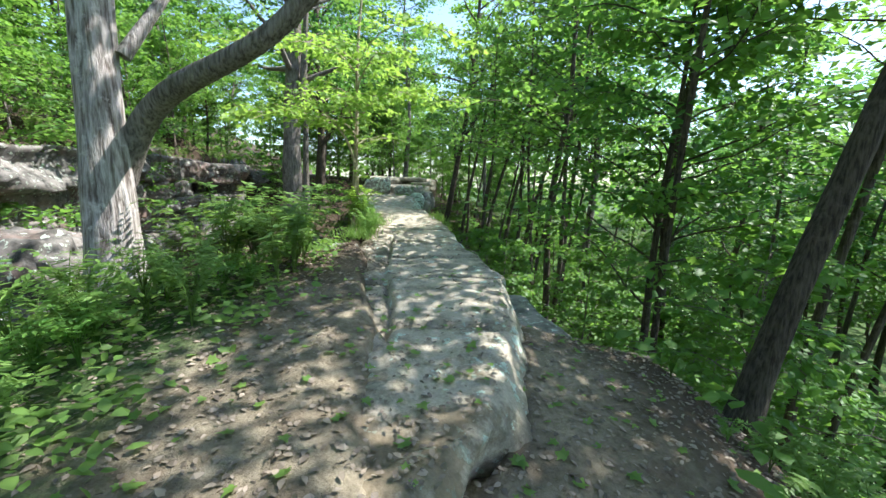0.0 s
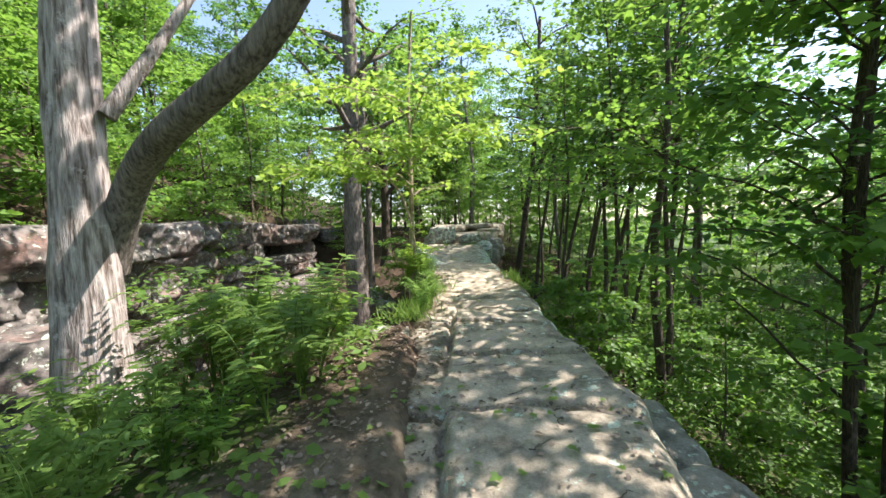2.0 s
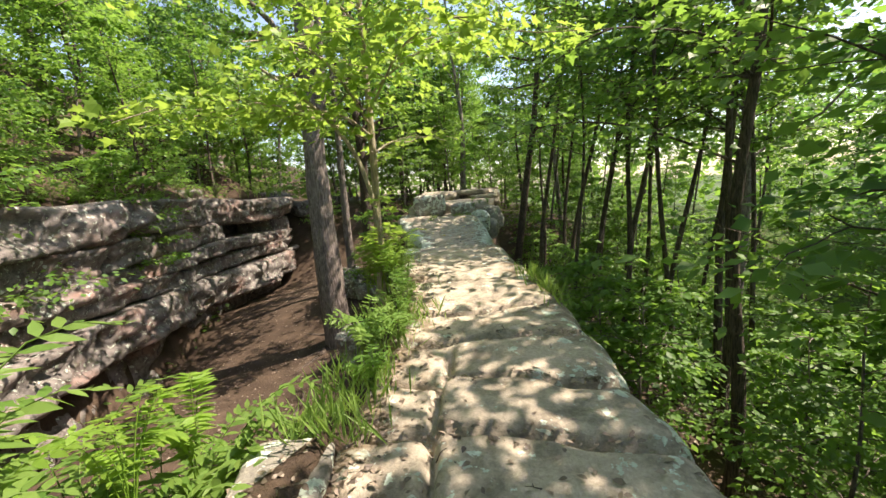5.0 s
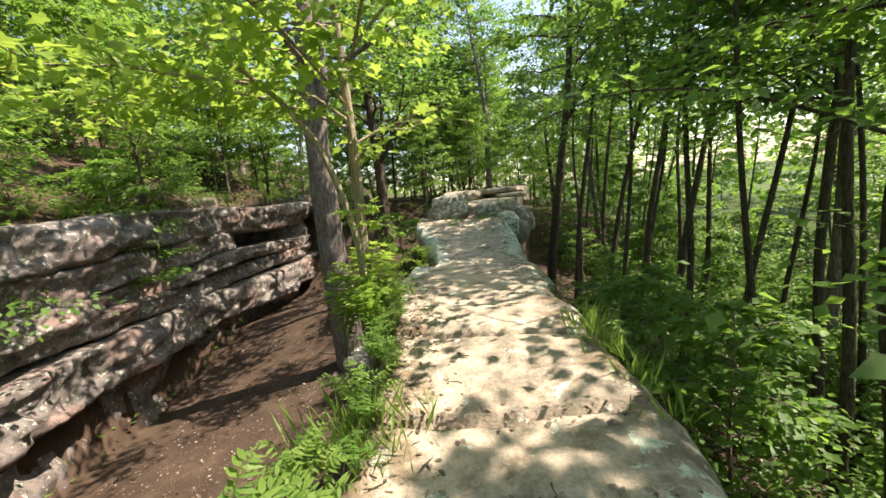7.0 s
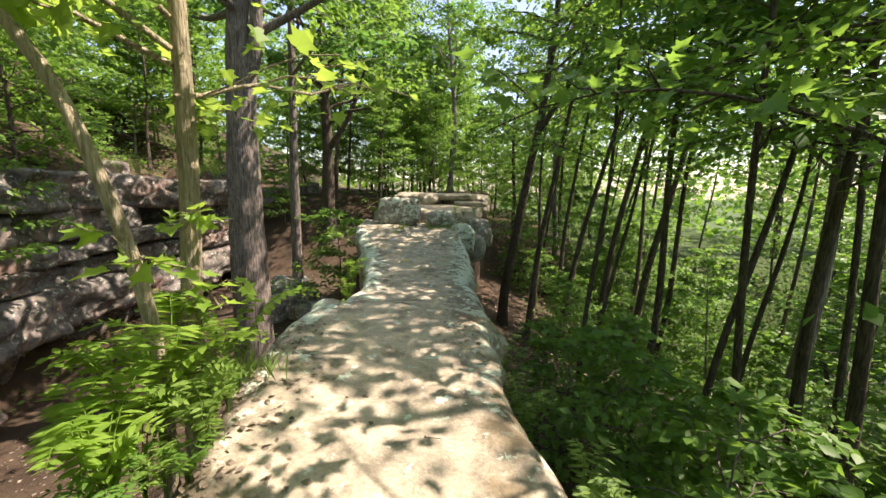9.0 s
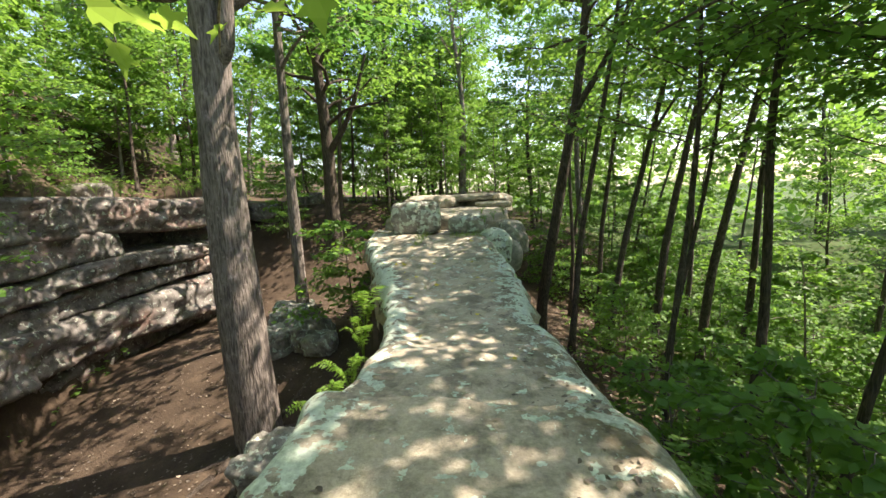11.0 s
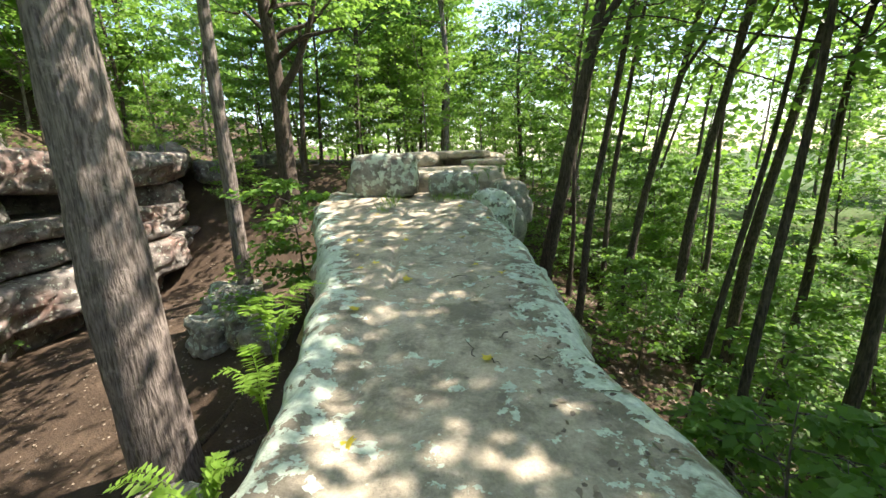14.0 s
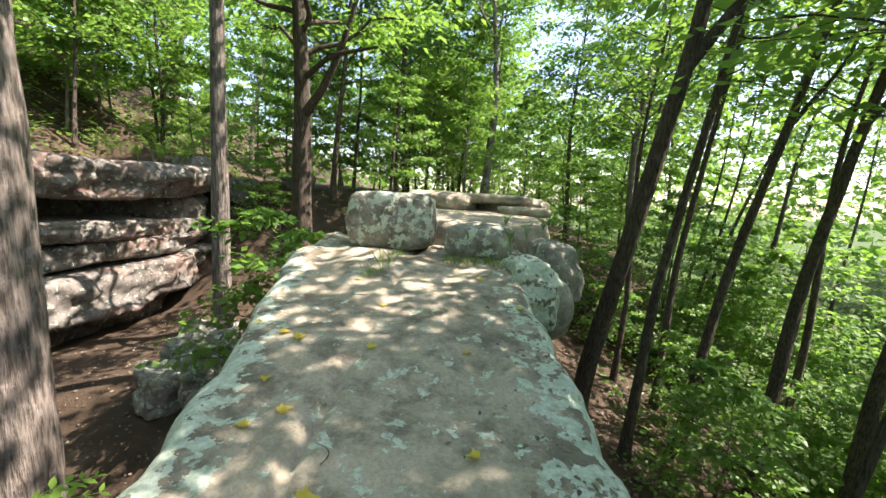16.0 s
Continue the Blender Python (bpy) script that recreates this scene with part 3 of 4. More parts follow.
# ---------------- trees ----------------
def crown_tree(seed, height, radius, first, spread, n_branch, per, size, bark, leaf, lean=(0, 0), sides=10, shape=RHOMB, fork=False, rise=0.55):
    """Trunk, branches and crown meshes of a tree that stands at the origin."""
    r = np.random.default_rng(seed)
    wood, limbs, green = Soup(), Soup(), Soup()
    n = 18
    tz = np.linspace(0, 1, n)
    spine = np.stack([lean[0] * tz ** 1.2 * height, lean[1] * tz ** 1.2 * height, tz * height], -1)
    wob = r.normal(0, 0.012 * height, (3, 2))
    for q in range(3):
        spine[:, :2] += wob[q] * np.sin(np.pi * (q + 1) * tz[:, None]) / (q + 1)
    rad = radius * (1 - 0.82 * tz) + radius * 0.55 * np.exp(-tz * height / 0.35)
    spine[0, 2] -= 0.4
    tube(wood, spine, rad, sides, 0.10, seed)
    for b in range(n_branch):
        f = first + (0.98 - first) * (b + r.uniform(0, 1)) / n_branch
        i = f * (n - 1)
        i0 = min(int(i), n - 2)
        p0 = spine[i0] + (spine[i0 + 1] - spine[i0]) * (i - i0)
        a = b * 2.4 + r.uniform(-0.5, 0.5)
        ln = spread * (1.15 - 0.75 * (f - first) / (1 - first)) * r.uniform(0.7, 1.2)
        d = np.array([math.cos(a), math.sin(a), 0]) * ln
        d[2] = ln * rise * r.uniform(0.3, 1.2)
        pts = bend(p0, p0 + d, 8, 0.06 * ln, 0.05 * ln, r)
        br = max(0.012, radius * 0.32 * (1 - 0.6 * f))
        tube(limbs, pts, np.linspace(br, 0.008, 8), 5)
        for k in range(5):
            q = pts[2 + k] if k < 5 else pts[-1]
            sa = a + r.choice([-1, 1]) * r.uniform(0.4, 1.2)
            sl = ln * r.uniform(0.3, 0.55)
            e = q + np.array([math.cos(sa) * sl, math.sin(sa) * sl, sl * r.uniform(-0.15, 0.35)])
            tw = bend(q, e, 5, 0.02, 0.03, r)
            tube(limbs, tw, np.linspace(br * 0.4, 0.005, 5), 3)
            spray(green, tw, per, sl * 0.75, size, r, shape)
    return wood.mesh("trunk", bark), limbs.mesh("branch", bark), green.mesh("crown", leaf)


def plant_tree(meshes, label, at, turn=0, scale=1.0, tip=(0, 0), name="tree", group="forest trees"):
    ob = thing(name, label, "tree", group=group)
    for nm, me in zip(("trunk", "branch", "crown"), meshes):
        part(nm, me, ob)
    ob.matrix_world = pose(*at, tip[0], tip[1], turn) @ Matrix.Scale(scale, 4)
    return ob


def on_ground(x, y):
    return (x, y, float(ground_z(x, y)))


# ---- forest trees ----
KINDS = [
    (crown_tree(11, 15, .14, .30, 3.6, 26, 42, .26, DARK_BARK, LEAF), "slender dark-barked maple with light green leaves"),
    (crown_tree(12, 18, .19, .36, 4.2, 28, 44, .27, DARK_BARK, LEAF_DARK), "tall dark-trunked oak with deep green leaves"),
    (crown_tree(13, 12, .10, .22, 3.0, 24, 40, .23, DARK_BARK, LEAF, (.05, .02)), "thin leaning maple with layered green sprays"),
    (crown_tree(14, 20, .24, .40, 4.8, 28, 46, .28, GREY_BARK, LEAF_DARK), "tall grey-barked oak with a high crown"),
    (crown_tree(15, 7, .06, .12, 2.2, 22, 34, .20, GREY_BARK, LEAF, (.04, -.03), rise=.25), "young understorey maple with bright leaves"),
    (crown_tree(16, 17, .115, .50, 3.6, 22, 27, .22, DARK_BARK, LEAF, (.07, .02)), "tall slim maple with a bare dark trunk and a high crown"),
    (crown_tree(17, 16, .085, .46, 3.0, 20, 25, .21, DARK_BARK, LEAF, (.10, -.02)), "thin bent maple with a bare trunk and a light crown"),
    (crown_tree(18, 3.2, .03, .10, 1.5, 18, 26, .15, GREY_BARK, LEAF, rise=.2), "low leafy maple bush on the forest floor"),
]
taken = []


def set_tree(kind, x, y, turn=0.0, scale=1.0, tip=(0, 0)):
    taken.append((x, y))
    return plant_tree(KINDS[kind][0], KINDS[kind][1], on_ground(x, y), turn, scale, tip)


def forest():
    r = np.random.default_rng(3)

    def grow(count, area, kinds, gap, tips=(0, 0), clear=2.2):
        made, tries = 0, 0
        while made < count and tries < count * 40:
            tries += 1
            x, y = r.uniform(area[0], area[1]), r.uniform(area[2], area[3])
            if any((x - a) ** 2 + (y - b) ** 2 < gap * gap for a, b in taken):
                continue
            if edge_l(y) - 1.5 < x < edge_r(y) + clear and y < 38 or abs(x) < 2.5 and y < 3:
                continue
            if (-4.6 if 24.5 < y < 34 else -1.0) < x - float(cliff_x(y)) < 1.5:
                continue
            along = (x + 1.2) * .96 + (y - 12.2) * .28
            if 1.5 < along < 12 and abs(-(x + 1.2) * .28 + (y - 11.4) * .96) < 2.0:      # a gap in the woods
                continue
            if y < 34 and float(cliff_x(y)) < x < edge_l(y):
                continue
            kind = int(r.choice(kinds))
            if kind in (0, 2, 4) and 0 < x < edge_r(y) + 4.5 and y < 36:
                kind = 7
            if kind == 7 and 0 < x < edge_r(y) + 2.4 and y < 9:
                continue
            set_tree(kind, x, y, r.uniform(-45, 45) if kind in (5, 6) else r.uniform(0, 360), r.uniform(0.85, 1.2), (r.normal(tips[0], 3), r.normal(tips[1], 3)))
            made += 1

    # slope below the ridge
    grow(10, (1.5, 8, 14, 40), [6, 6, 5, 7, 4], 1.3, (0, 2), 1.6)
    grow(6, (3, 9, 3, 15), [6, 6, 6, 7], 2.0, (0, 2), 3.0)
    grow(13, (9, 22, 4, 50), [2, 5, 4, 6], 2.8, (0, 3))
    grow(18, (19, 32, -2, 42), [1, 0, 2], 2.6)
    grow(22, (22, 42, -5, 65), [0, 1, 2, 4], 3.2)
    grow(30, (1.5, 14, 6, 36), [7, 7, 7, 4], 1.1, clear=1.4)
    for k in range(22):
        set_tree(7, 5.5 + 11 * ((k * .618) % 1), 8.5 + .5 * k + 1.5 * math.sin(k * 2.2), 67 * k, .9 + .35 * ((k * .37) % 1))
    # beyond the ridge's end
    grow(36, (-12, 12, 38, 78), [0, 2, 6, 4, 2, 4], 2.0)
    # hill above the cliff
    for k in range(9):
        y = 5 + k * 2.3
        set_tree((4, 7, 4, 2)[k % 4], float(cliff_x(y)) - 1.9 - .8 * math.sin(k * 1.7), y, 77 * k, .9)
    grow(22, (-16, -3, 36, 60), [0, 2, 4, 4], 1.9)
    grow(40, (-24, -13, 2, 44), [4, 4, 2, 7, 7], 1.5)
    grow(36, (-42, -18, -4, 60), [0, 1, 3, 2, 4, 1], 2.6)
    # behind the start: unseen trees, added for the shade of their canopy
    grow(9, (-10, 14, -22, -8), [1, 3, 0], 4.0)


# the tree trunks that stand out along the walk
def big_tree(name, label, spine, radius, bark, leaf, crown_from, spread, limbs_at, seed, per=60, size=.24, taper=.6, n_branch=16):
    r = np.random.default_rng(seed)
    ob = thing(name, label, "tree")
    s = np.asarray(spine, float)
    t = np.linspace(0, len(s) - 1, 40)
    p = np.stack([np.interp(t, np.arange(len(s)), s[:, k]) for k in range(3)], -1)
    for _ in range(6):
        p[1:-1] = (p[:-2] + p[1:-1] * 2 + p[2:]) / 4
    f = np.linspace(0, 1, 40)
    rad = radius * (1 - taper * f) + radius * .6 * np.exp(-(p[:, 2] - p[0, 2]) / .45)
    trunk = Soup()
    tube(trunk, p, rad, 28, .09, seed)
    part("trunk", trunk.mesh("trunk", bark), ob)
    for pts, r0, r1 in limbs_at:
        limb = Soup()
        q = np.asarray(pts, float)
        u = np.linspace(0, len(q) - 1, 22)
        q = np.stack([np.interp(u, np.arange(len(q)), q[:, k]) for k in range(3)], -1)
        for _ in range(4):
            q[1:-1] = (q[:-2] + q[1:-1] * 2 + q[2:]) / 4
        tube(limb, q, np.linspace(r0, r1, 22), 14, .1, seed + 3)
        # oak's low limb: dampness and its shade both painted in as darker grey bark
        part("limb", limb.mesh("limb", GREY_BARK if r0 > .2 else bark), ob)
    green, twigs = Soup(), Soup()
    for b in range(n_branch):
        i = int(np.interp(crown_from + (1 - crown_from) * (b + .5) / n_branch, [0, 1], [0, 39]))
        a, ln = b * 2.4 + r.uniform(-.4, .4), spread * r.uniform(.7, 1.15)
        d = np.array([math.cos(a) * ln, math.sin(a) * ln, ln * r.uniform(.15, .6)])
        tw = bend(p[i], p[i] + d, 8, .1, .05 * ln, r)
        tube(twigs, tw, np.linspace(radius * .28, .01, 8), 6)
        for k in range(5):
            q = tw[3 + k]
            sa, sl = a + r.uniform(-1.1, 1.1), ln * r.uniform(.25, .5)
            e = q + np.array([math.cos(sa) * sl, math.sin(sa) * sl, sl * r.uniform(-.2, .3)])
            sub = bend(q, e, 5, .02, .03, r)
            tube(twigs, sub, np.linspace(.02, .005, 5), 4)
            spray(green, sub, per, sl * .7, size, r)
    part("branch", twigs.mesh("branch", bark), ob)
    part("crown", green.mesh("crown", leaf), ob)
    return ob


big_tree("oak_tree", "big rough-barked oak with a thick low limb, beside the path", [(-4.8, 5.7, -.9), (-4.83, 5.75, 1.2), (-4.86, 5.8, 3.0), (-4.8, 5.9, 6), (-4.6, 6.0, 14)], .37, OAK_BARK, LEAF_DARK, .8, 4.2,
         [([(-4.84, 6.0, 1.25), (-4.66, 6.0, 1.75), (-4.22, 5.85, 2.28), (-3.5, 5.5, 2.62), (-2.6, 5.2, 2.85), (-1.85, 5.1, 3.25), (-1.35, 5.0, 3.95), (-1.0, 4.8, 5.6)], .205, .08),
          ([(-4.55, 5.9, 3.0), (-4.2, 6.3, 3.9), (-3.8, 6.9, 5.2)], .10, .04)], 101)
big_tree("oak_tree", "grey-barked tree rising from the leafy bank", [(-6.25, 4.65, -1.4), (-6.3, 4.7, 1), (-6.3, 4.7, 3), (-6.2, 4.8, 12)], .26, OAK_BARK, LEAF_DARK, .88, 3.6, [], 103)
big_tree("oak_tree", "tall grey furrowed trunk standing on the gully floor", [(-7.55, 20.43, -5.4), (-7.66, 20.35, -1), (-7.72, 20.45, 1.4), (-7.7, 20.42, 3.0), (-7.5, 20.4, 6), (-7.2, 20.3, 15)], .56, GREY_BARK, LEAF, .78, 4.2,
         [([(-7.6, 20.4, 4.7), (-7.1, 20.3, 5.1), (-6.9, 20.2, 6.5), (-6.6, 20.0, 10)], .24, .1)], 107, taper=.45)
big_tree("forked_tree", "dark forked trunk leaning beside the ridge's end", [(.1, 26.6, -4.4), (.15, 26.3, -2.4), (.5, 25.8, 0), (.85, 25.5, 2.4), (1.25, 25.4, 4.6), (1.6, 25.4, 8), (1.9, 25.6, 13)], .22, DARK_BARK, LEAF, .74, 3.4,
         [([(1.15, 25.42, 4.0), (1.9, 25.3, 5.2), (2.6, 25.2, 6.6), (3.2, 25.0, 9)], .12, .04)], 109)
big_tree("dark_tree", "dark leaning trunk on the slope beside the path", [(3.35, 4.0, -1.6), (3.5, 4.0, -.7), (3.78, 4.0, .6), (4.3, 4, 2.6), (4.95, 4, 4.8), (5.8, 4.1, 10)], .165, DARK_BARK, LEAF, .86, 3.0, [], 113, per=26, n_branch=8)
big_tree("oak_tree", "mossy trunk at the gully's head", [(-8.7, 25.3, -4.0), (-8.7, 25.3, 0), (-8.6, 25.2, 4), (-8.4, 25.2, 13)], .25, GREY_BARK, LEAF_DARK, .76, 3.6, [], 127)
big_tree("forked_tree", "thick forked trunk with roots on the bare slope", [(-8.9, 29.2, -1.2), (-8.9, 29.2, 1.5), (-8.8, 29.1, 4.2), (-8.9, 29, 7), (-9, 29, 14)], .36, DARK_BARK, LEAF, .62, 4.0,
         [([(-8.85, 29.1, 3.6), (-8.0, 28.9, 4.5), (-7.3, 28.7, 5.6), (-6.6, 28.6, 7.5)], .17, .05), ([(-8.85, 29.1, 4.8), (-7.6, 28.6, 5.4), (-6.0, 28.3, 5.5)], .1, .04)], 131)
for k, (x, y, h) in enumerate(((6.5, 29.8, 1.05), (3.1, 23.2, .95), (5.4, 24.2, 1.0), (4.6, 19.2, 1.1), (1.9, 30.6, .9), (6.8, 21.5, 1.0))):
    set_tree(5 + k % 2, x, y, 20 * math.sin(k * 2.0), h, (0, 1 + 2 * math.sin(k)))
for foot, waist, tip, thick, seed in (((1.15, 26.1, -4.6), (2.25, 27.0, 3.2), (3.4, 27.6, 12), .12, 211), ((2.7, 27.3, -4.9), (4.6, 28.4, 3.5), (6.4, 28.9, 13), .13, 213), ((4.1, 26.6, -5.2), (5.6, 27.6, 3.4), (7.4, 28.3, 12), .15, 217),
                                      ((5.2, 25.6, -5.6), (6.6, 26.5, 1.6), (8.8, 27.4, 12), .16, 219), ((3.0, 29.8, -4.8), (3.7, 30.4, 3.1), (4.9, 30.9, 13), .11, 223)):
    mid = [(foot[k] * .45 + waist[k] * .55 + (-.18, .1, 0)[k]) for k in range(3)]
    big_tree("dark_tree", "slim dark trunk leaning outward on the wooded slope", [foot, mid, waist, [(waist[k] + tip[k]) / 2 + (.15, 0, 0)[k] for k in range(3)], tip], thick, DARK_BARK, LEAF, .6, 2.6,
             [([waist, [waist[0] + .9, waist[1] - .1, waist[2] + 1.5], [waist[0] + 1.5, waist[1], waist[2] + 3.6]], thick * .5, .02)] if seed % 4 == 1 else [], seed, per=20, size=.22, n_branch=8)
    taken.append(foot[:2])
for a, b in ((-4.5, 5.7), (-6.2, 4.7), (-7.6, 20.4), (.1, 26.6), (3.3, 3.8), (-8.7, 25.3), (-8.9, 29.2)):
    taken.append((a, b))
# first three added so their crowns shade the ridge; the rest fill the woods
for x, y, kind in ((7.4, 20.6, 3), (4.6, 7.7, 6), (4.2, 16.9, 6), (15.5, 20.0, 1), (-4, 42, 3), (1.5, 45, 1), (4.5, 40, 3), (-9, 39.5, 1)):
    set_tree(kind, x, y, 53 * x, .95 + .02 * (y % 5))
set_tree(7, 2.0, 16.4, 40, 1.25)
set_tree(7, 1.3, 18.3, 140, 1.0)
set_tree(7, 2.4, 14.2, 240, 1.2)
set_tree(4, 4.4, 11.6, 60, .7)
# invented trees on the sun's side, added to keep the ridge dappled
set_tree(1, 6.0, 10.0, 40, .78)
set_tree(0, 5.0, 8.8, 130, .8)
# likewise added to shade the ridge's farther half
set_tree(5, 4.6, 15.4, 10, 1.0)
set_tree(5, 3.7, 20.6, -25, 1.0)
set_tree(7, -6.5, 24.4, 100, 1.25)
forest()


# ---- sapling pair and overhanging sprays ----
def leafy_branch(soup_wood, soup_leaf, pts, r0, n, reach, size, r, shape=MAPLE, subs=7):
    q = np.asarray(pts, float)
    tube(soup_wood, q, np.linspace(r0, .006, len(q)), 6)
    spray(soup_leaf, q, n, reach * .5, size, r, shape)
    for k in range(subs):
        i = 1 + k * (len(q) - 2) // subs
        d = q[-1] - q[0]
        sd = np.cross(d / np.linalg.norm(d), [0, 0, 1]) * r.choice([-1, 1]) * reach * r.uniform(.5, 1.1)
        e = q[i] + sd + .3 * reach * d / np.linalg.norm(d) + np.array([0, 0, r.uniform(-.25, .2)])
        tw = bend(q[i], e, 5, .04, .03, r)
        tube(soup_wood, tw, np.linspace(r0 * .4, .004, 5), 4)
        spray(soup_leaf, tw, n, reach * .45, size, r, shape)


def sapling():
    r = np.random.default_rng(41)
    ob = thing("sapling", "pale-barked twin-stemmed young maple with sunlit yellow-green leaves", "tree")
    for stem in ([(-2.75, 12.15, -.5), (-2.72, 12.15, .6), (-2.66, 12.2, 2.0), (-2.62, 12.15, 3.2), (-2.6, 12.1, 5.0), (-2.4, 12.1, 7.0)],
                 [(-2.62, 11.75, -.4), (-2.5, 11.65, .7), (-2.45, 11.5, 1.4), (-2.64, 11.36, 2.36), (-3.1, 11.2, 3.0), (-3.8, 11.0, 3.6)]):
        s = np.asarray(stem)
        t = np.linspace(0, len(s) - 1, 24)
        p = np.stack([np.interp(t, np.arange(len(s)), s[:, k]) for k in range(3)], -1)
        for _ in range(3):
            p[1:-1] = (p[:-2] + p[1:-1] * 2 + p[2:]) / 4
        w = Soup()
        tube(w, p, np.linspace(.085, .03, 24) if stem[0][0] < -2.7 else np.linspace(.05, .02, 24), 12, .08, 5)
        part("stem", w.mesh("stem", PALE_BARK), ob)
    for a, b, n, sag in (((-2.65, 12.1, 2.6), (-5.6, 10.6, 2.9), 34, .4), ((-2.65, 12.1, 2.7), (-4.3, 9.0, 2.6), 34, .4), ((-2.65, 12.1, 2.9), (-2.5, 8.6, 3.0), 34, .4),
                         ((-2.6, 12.1, 3.1), (-.7, 9.4, 3.2), 34, .4), ((-2.6, 12.1, 3.3), (.5, 10.6, 3.4), 34, .4), ((-2.6, 12.1, 3.6), (-4.9, 12.6, 3.7), 34, .4),
                         ((-2.6, 12.1, 3.9), (-1.2, 8.8, 4.0), 34, .4), ((-2.5, 12.1, 4.3), (-3.6, 9.6, 4.4), 34, .4), ((-2.4, 12.1, 5.0), (.2, 9.6, 4.6), 34, .5),
                         ((-2.5, 12.1, 4.6), (-5.6, 9.8, 4.2), 34, .5), ((-3.1, 11.2, 3.0), (-5.2, 11.8, 3.2), 22, .2), ((-2.65, 12.1, 2.4), (-1.9, 13.6, 2.7), 7, .1),
                         ((-2.45, 11.5, 1.4), (-2.1, 11.1, 1.5), 0, .04), ((-2.68, 12.1, 1.5), (-2.3, 11.8, 1.7), 0, .04), ((-2.7, 12.15, 1.1), (-2.35, 12.0, 1.0), 0, .04), ((-2.65, 12.15, 2.2), (-2.3, 12.3, 2.4), 0, .04)):
        wood, green = Soup(), Soup()
        if n:
            leafy_branch(wood, green, bend(a, b, 9, sag, .06, r), .022, n, 1.0, .15, r)
        else:
            leafy_branch(wood, green, bend(a, b, 5, sag, .02, r), .008, 7, .3, .12, r, subs=2)
        limb = part("branch", wood.mesh("branch", PALE_BARK), ob)
        part("foliage", green.mesh("foliage", LEAF_PALE, True), limb)


def overhang(base, branches, label, seed, leaf, size=.17, n=30, reach=1.1):
    """A tree beside the ridge whose low branches hang over it."""
    r = np.random.default_rng(seed)
    ob = thing("maple_tree", label, "tree")
    w, wood, green = Soup(), Soup(), Soup()
    x, y, z = on_ground(*base)
    p = bend((x, y, z - .4), (x + .5, y + .2, 9), 20, 0, .12, r)
    tube(w, p, np.linspace(.13, .05, 20), 12, .08, seed)
    for b, sag in branches:
        i = int(np.argmin(np.abs(p[:, 2] - (b[2] - .5))))
        leafy_branch(wood, green, bend(p[i], b, 10, sag, .08, r), .03, n, reach, size, r, subs=8)
    part("trunk", w.mesh("trunk", DARK_BARK), ob)
    part("branch", wood.mesh("branch", DARK_BARK), ob)
    part("crown", green.mesh("crown", leaf, True), ob)


sapling()
overhang((3.6, 13.2), [((.7, 11.2, 3.5), .3), ((1.8, 15.2, 3.3), .2), ((2.4, 10.6, 3.9), .3), ((-.62, 14.0, 2.45), .5), ((3.0, 16.0, 3.6), .2), ((5.2, 14.8, 3.4), .2)],
         "slim maple whose lobed leaves hang over the ridge", 61, LEAF, n=16)
overhang((5.6, 17.6), [((3.4, 16.4, 3.4), .3), ((4.4, 19.6, 3.0), .2), ((6.8, 18.6, 3.6), .3), ((3.8, 18.2, 4.8), .3), ((5.2, 15.6, 4.4), .3), ((7.4, 16.4, 2.4), .2)],
         "maple with broad layered sprays on the slope", 67, LEAF, n=20)


# ---- undergrowth ----
def surface_z(x, y):
    """Height of the ground or of the slab tops."""
    x, y = np.asarray(x, float), np.asarray(y, float)
    on = (x > edge_l(y) + .1) & (x < edge_r(y) - .1) & (y > 1.6) & (y < 24)
    z = ground_z(x, y)
    for i in np.flatnonzero(on) if x.ndim else ():
        z[i] = max(z[i], slab_z(x[i], y[i]) + .006)
    return z


def fern_mesh(seed, height, stems, pairs, leaflet, mat):
    """A weed of arching stems with leaflets in pairs."""
    r = np.random.default_rng(seed)
    g, stalk = Soup(), Soup()
    for s in range(stems):
        a, h = r.uniform(0, 6.28), height * r.uniform(.6, 1.1)
        d = np.array([math.cos(a), math.sin(a)]) * h * r.uniform(.25, .8)
        t = np.linspace(0, 1, 8)
        p = np.stack([d[0] * t ** 1.6, d[1] * t ** 1.6, h * np.sin(t * 1.9) / 1.0], -1)
        tube(stalk, p, np.linspace(.006, .002, 8), 3)
        u = np.linspace(.3, 1, pairs)
        c = np.stack([np.interp(u, t, p[:, k]) for k in range(3)], -1)
        f = np.array([d[0], d[1], 0]) / (np.linalg.norm(d) + 1e-6)
        sd = np.cross(f, [0, 0, 1.0])
        for sg in (-1, 1):
            out = sd * sg + f * .45 + r.normal(0, .12, (pairs, 3))
            leaves(g, c, out, np.array([0, 0, 1.0]) + r.normal(0, .25, (pairs, 3)), leaflet * np.sin(np.linspace(.7, 2.7, pairs)) * r.uniform(.85, 1.15, pairs), OVATE * [.62, 1])
    return g.mesh("foliage", mat, True), stalk.mesh("stems", mat)


WEEDS = [fern_mesh(1, .75, 11, 9, .13, GRASS), fern_mesh(2, .95, 9, 12, .12, GRASS), fern_mesh(3, .5, 12, 7, .10, LEAF), fern_mesh(4, 1.15, 8, 14, .15, LEAF_PALE)]


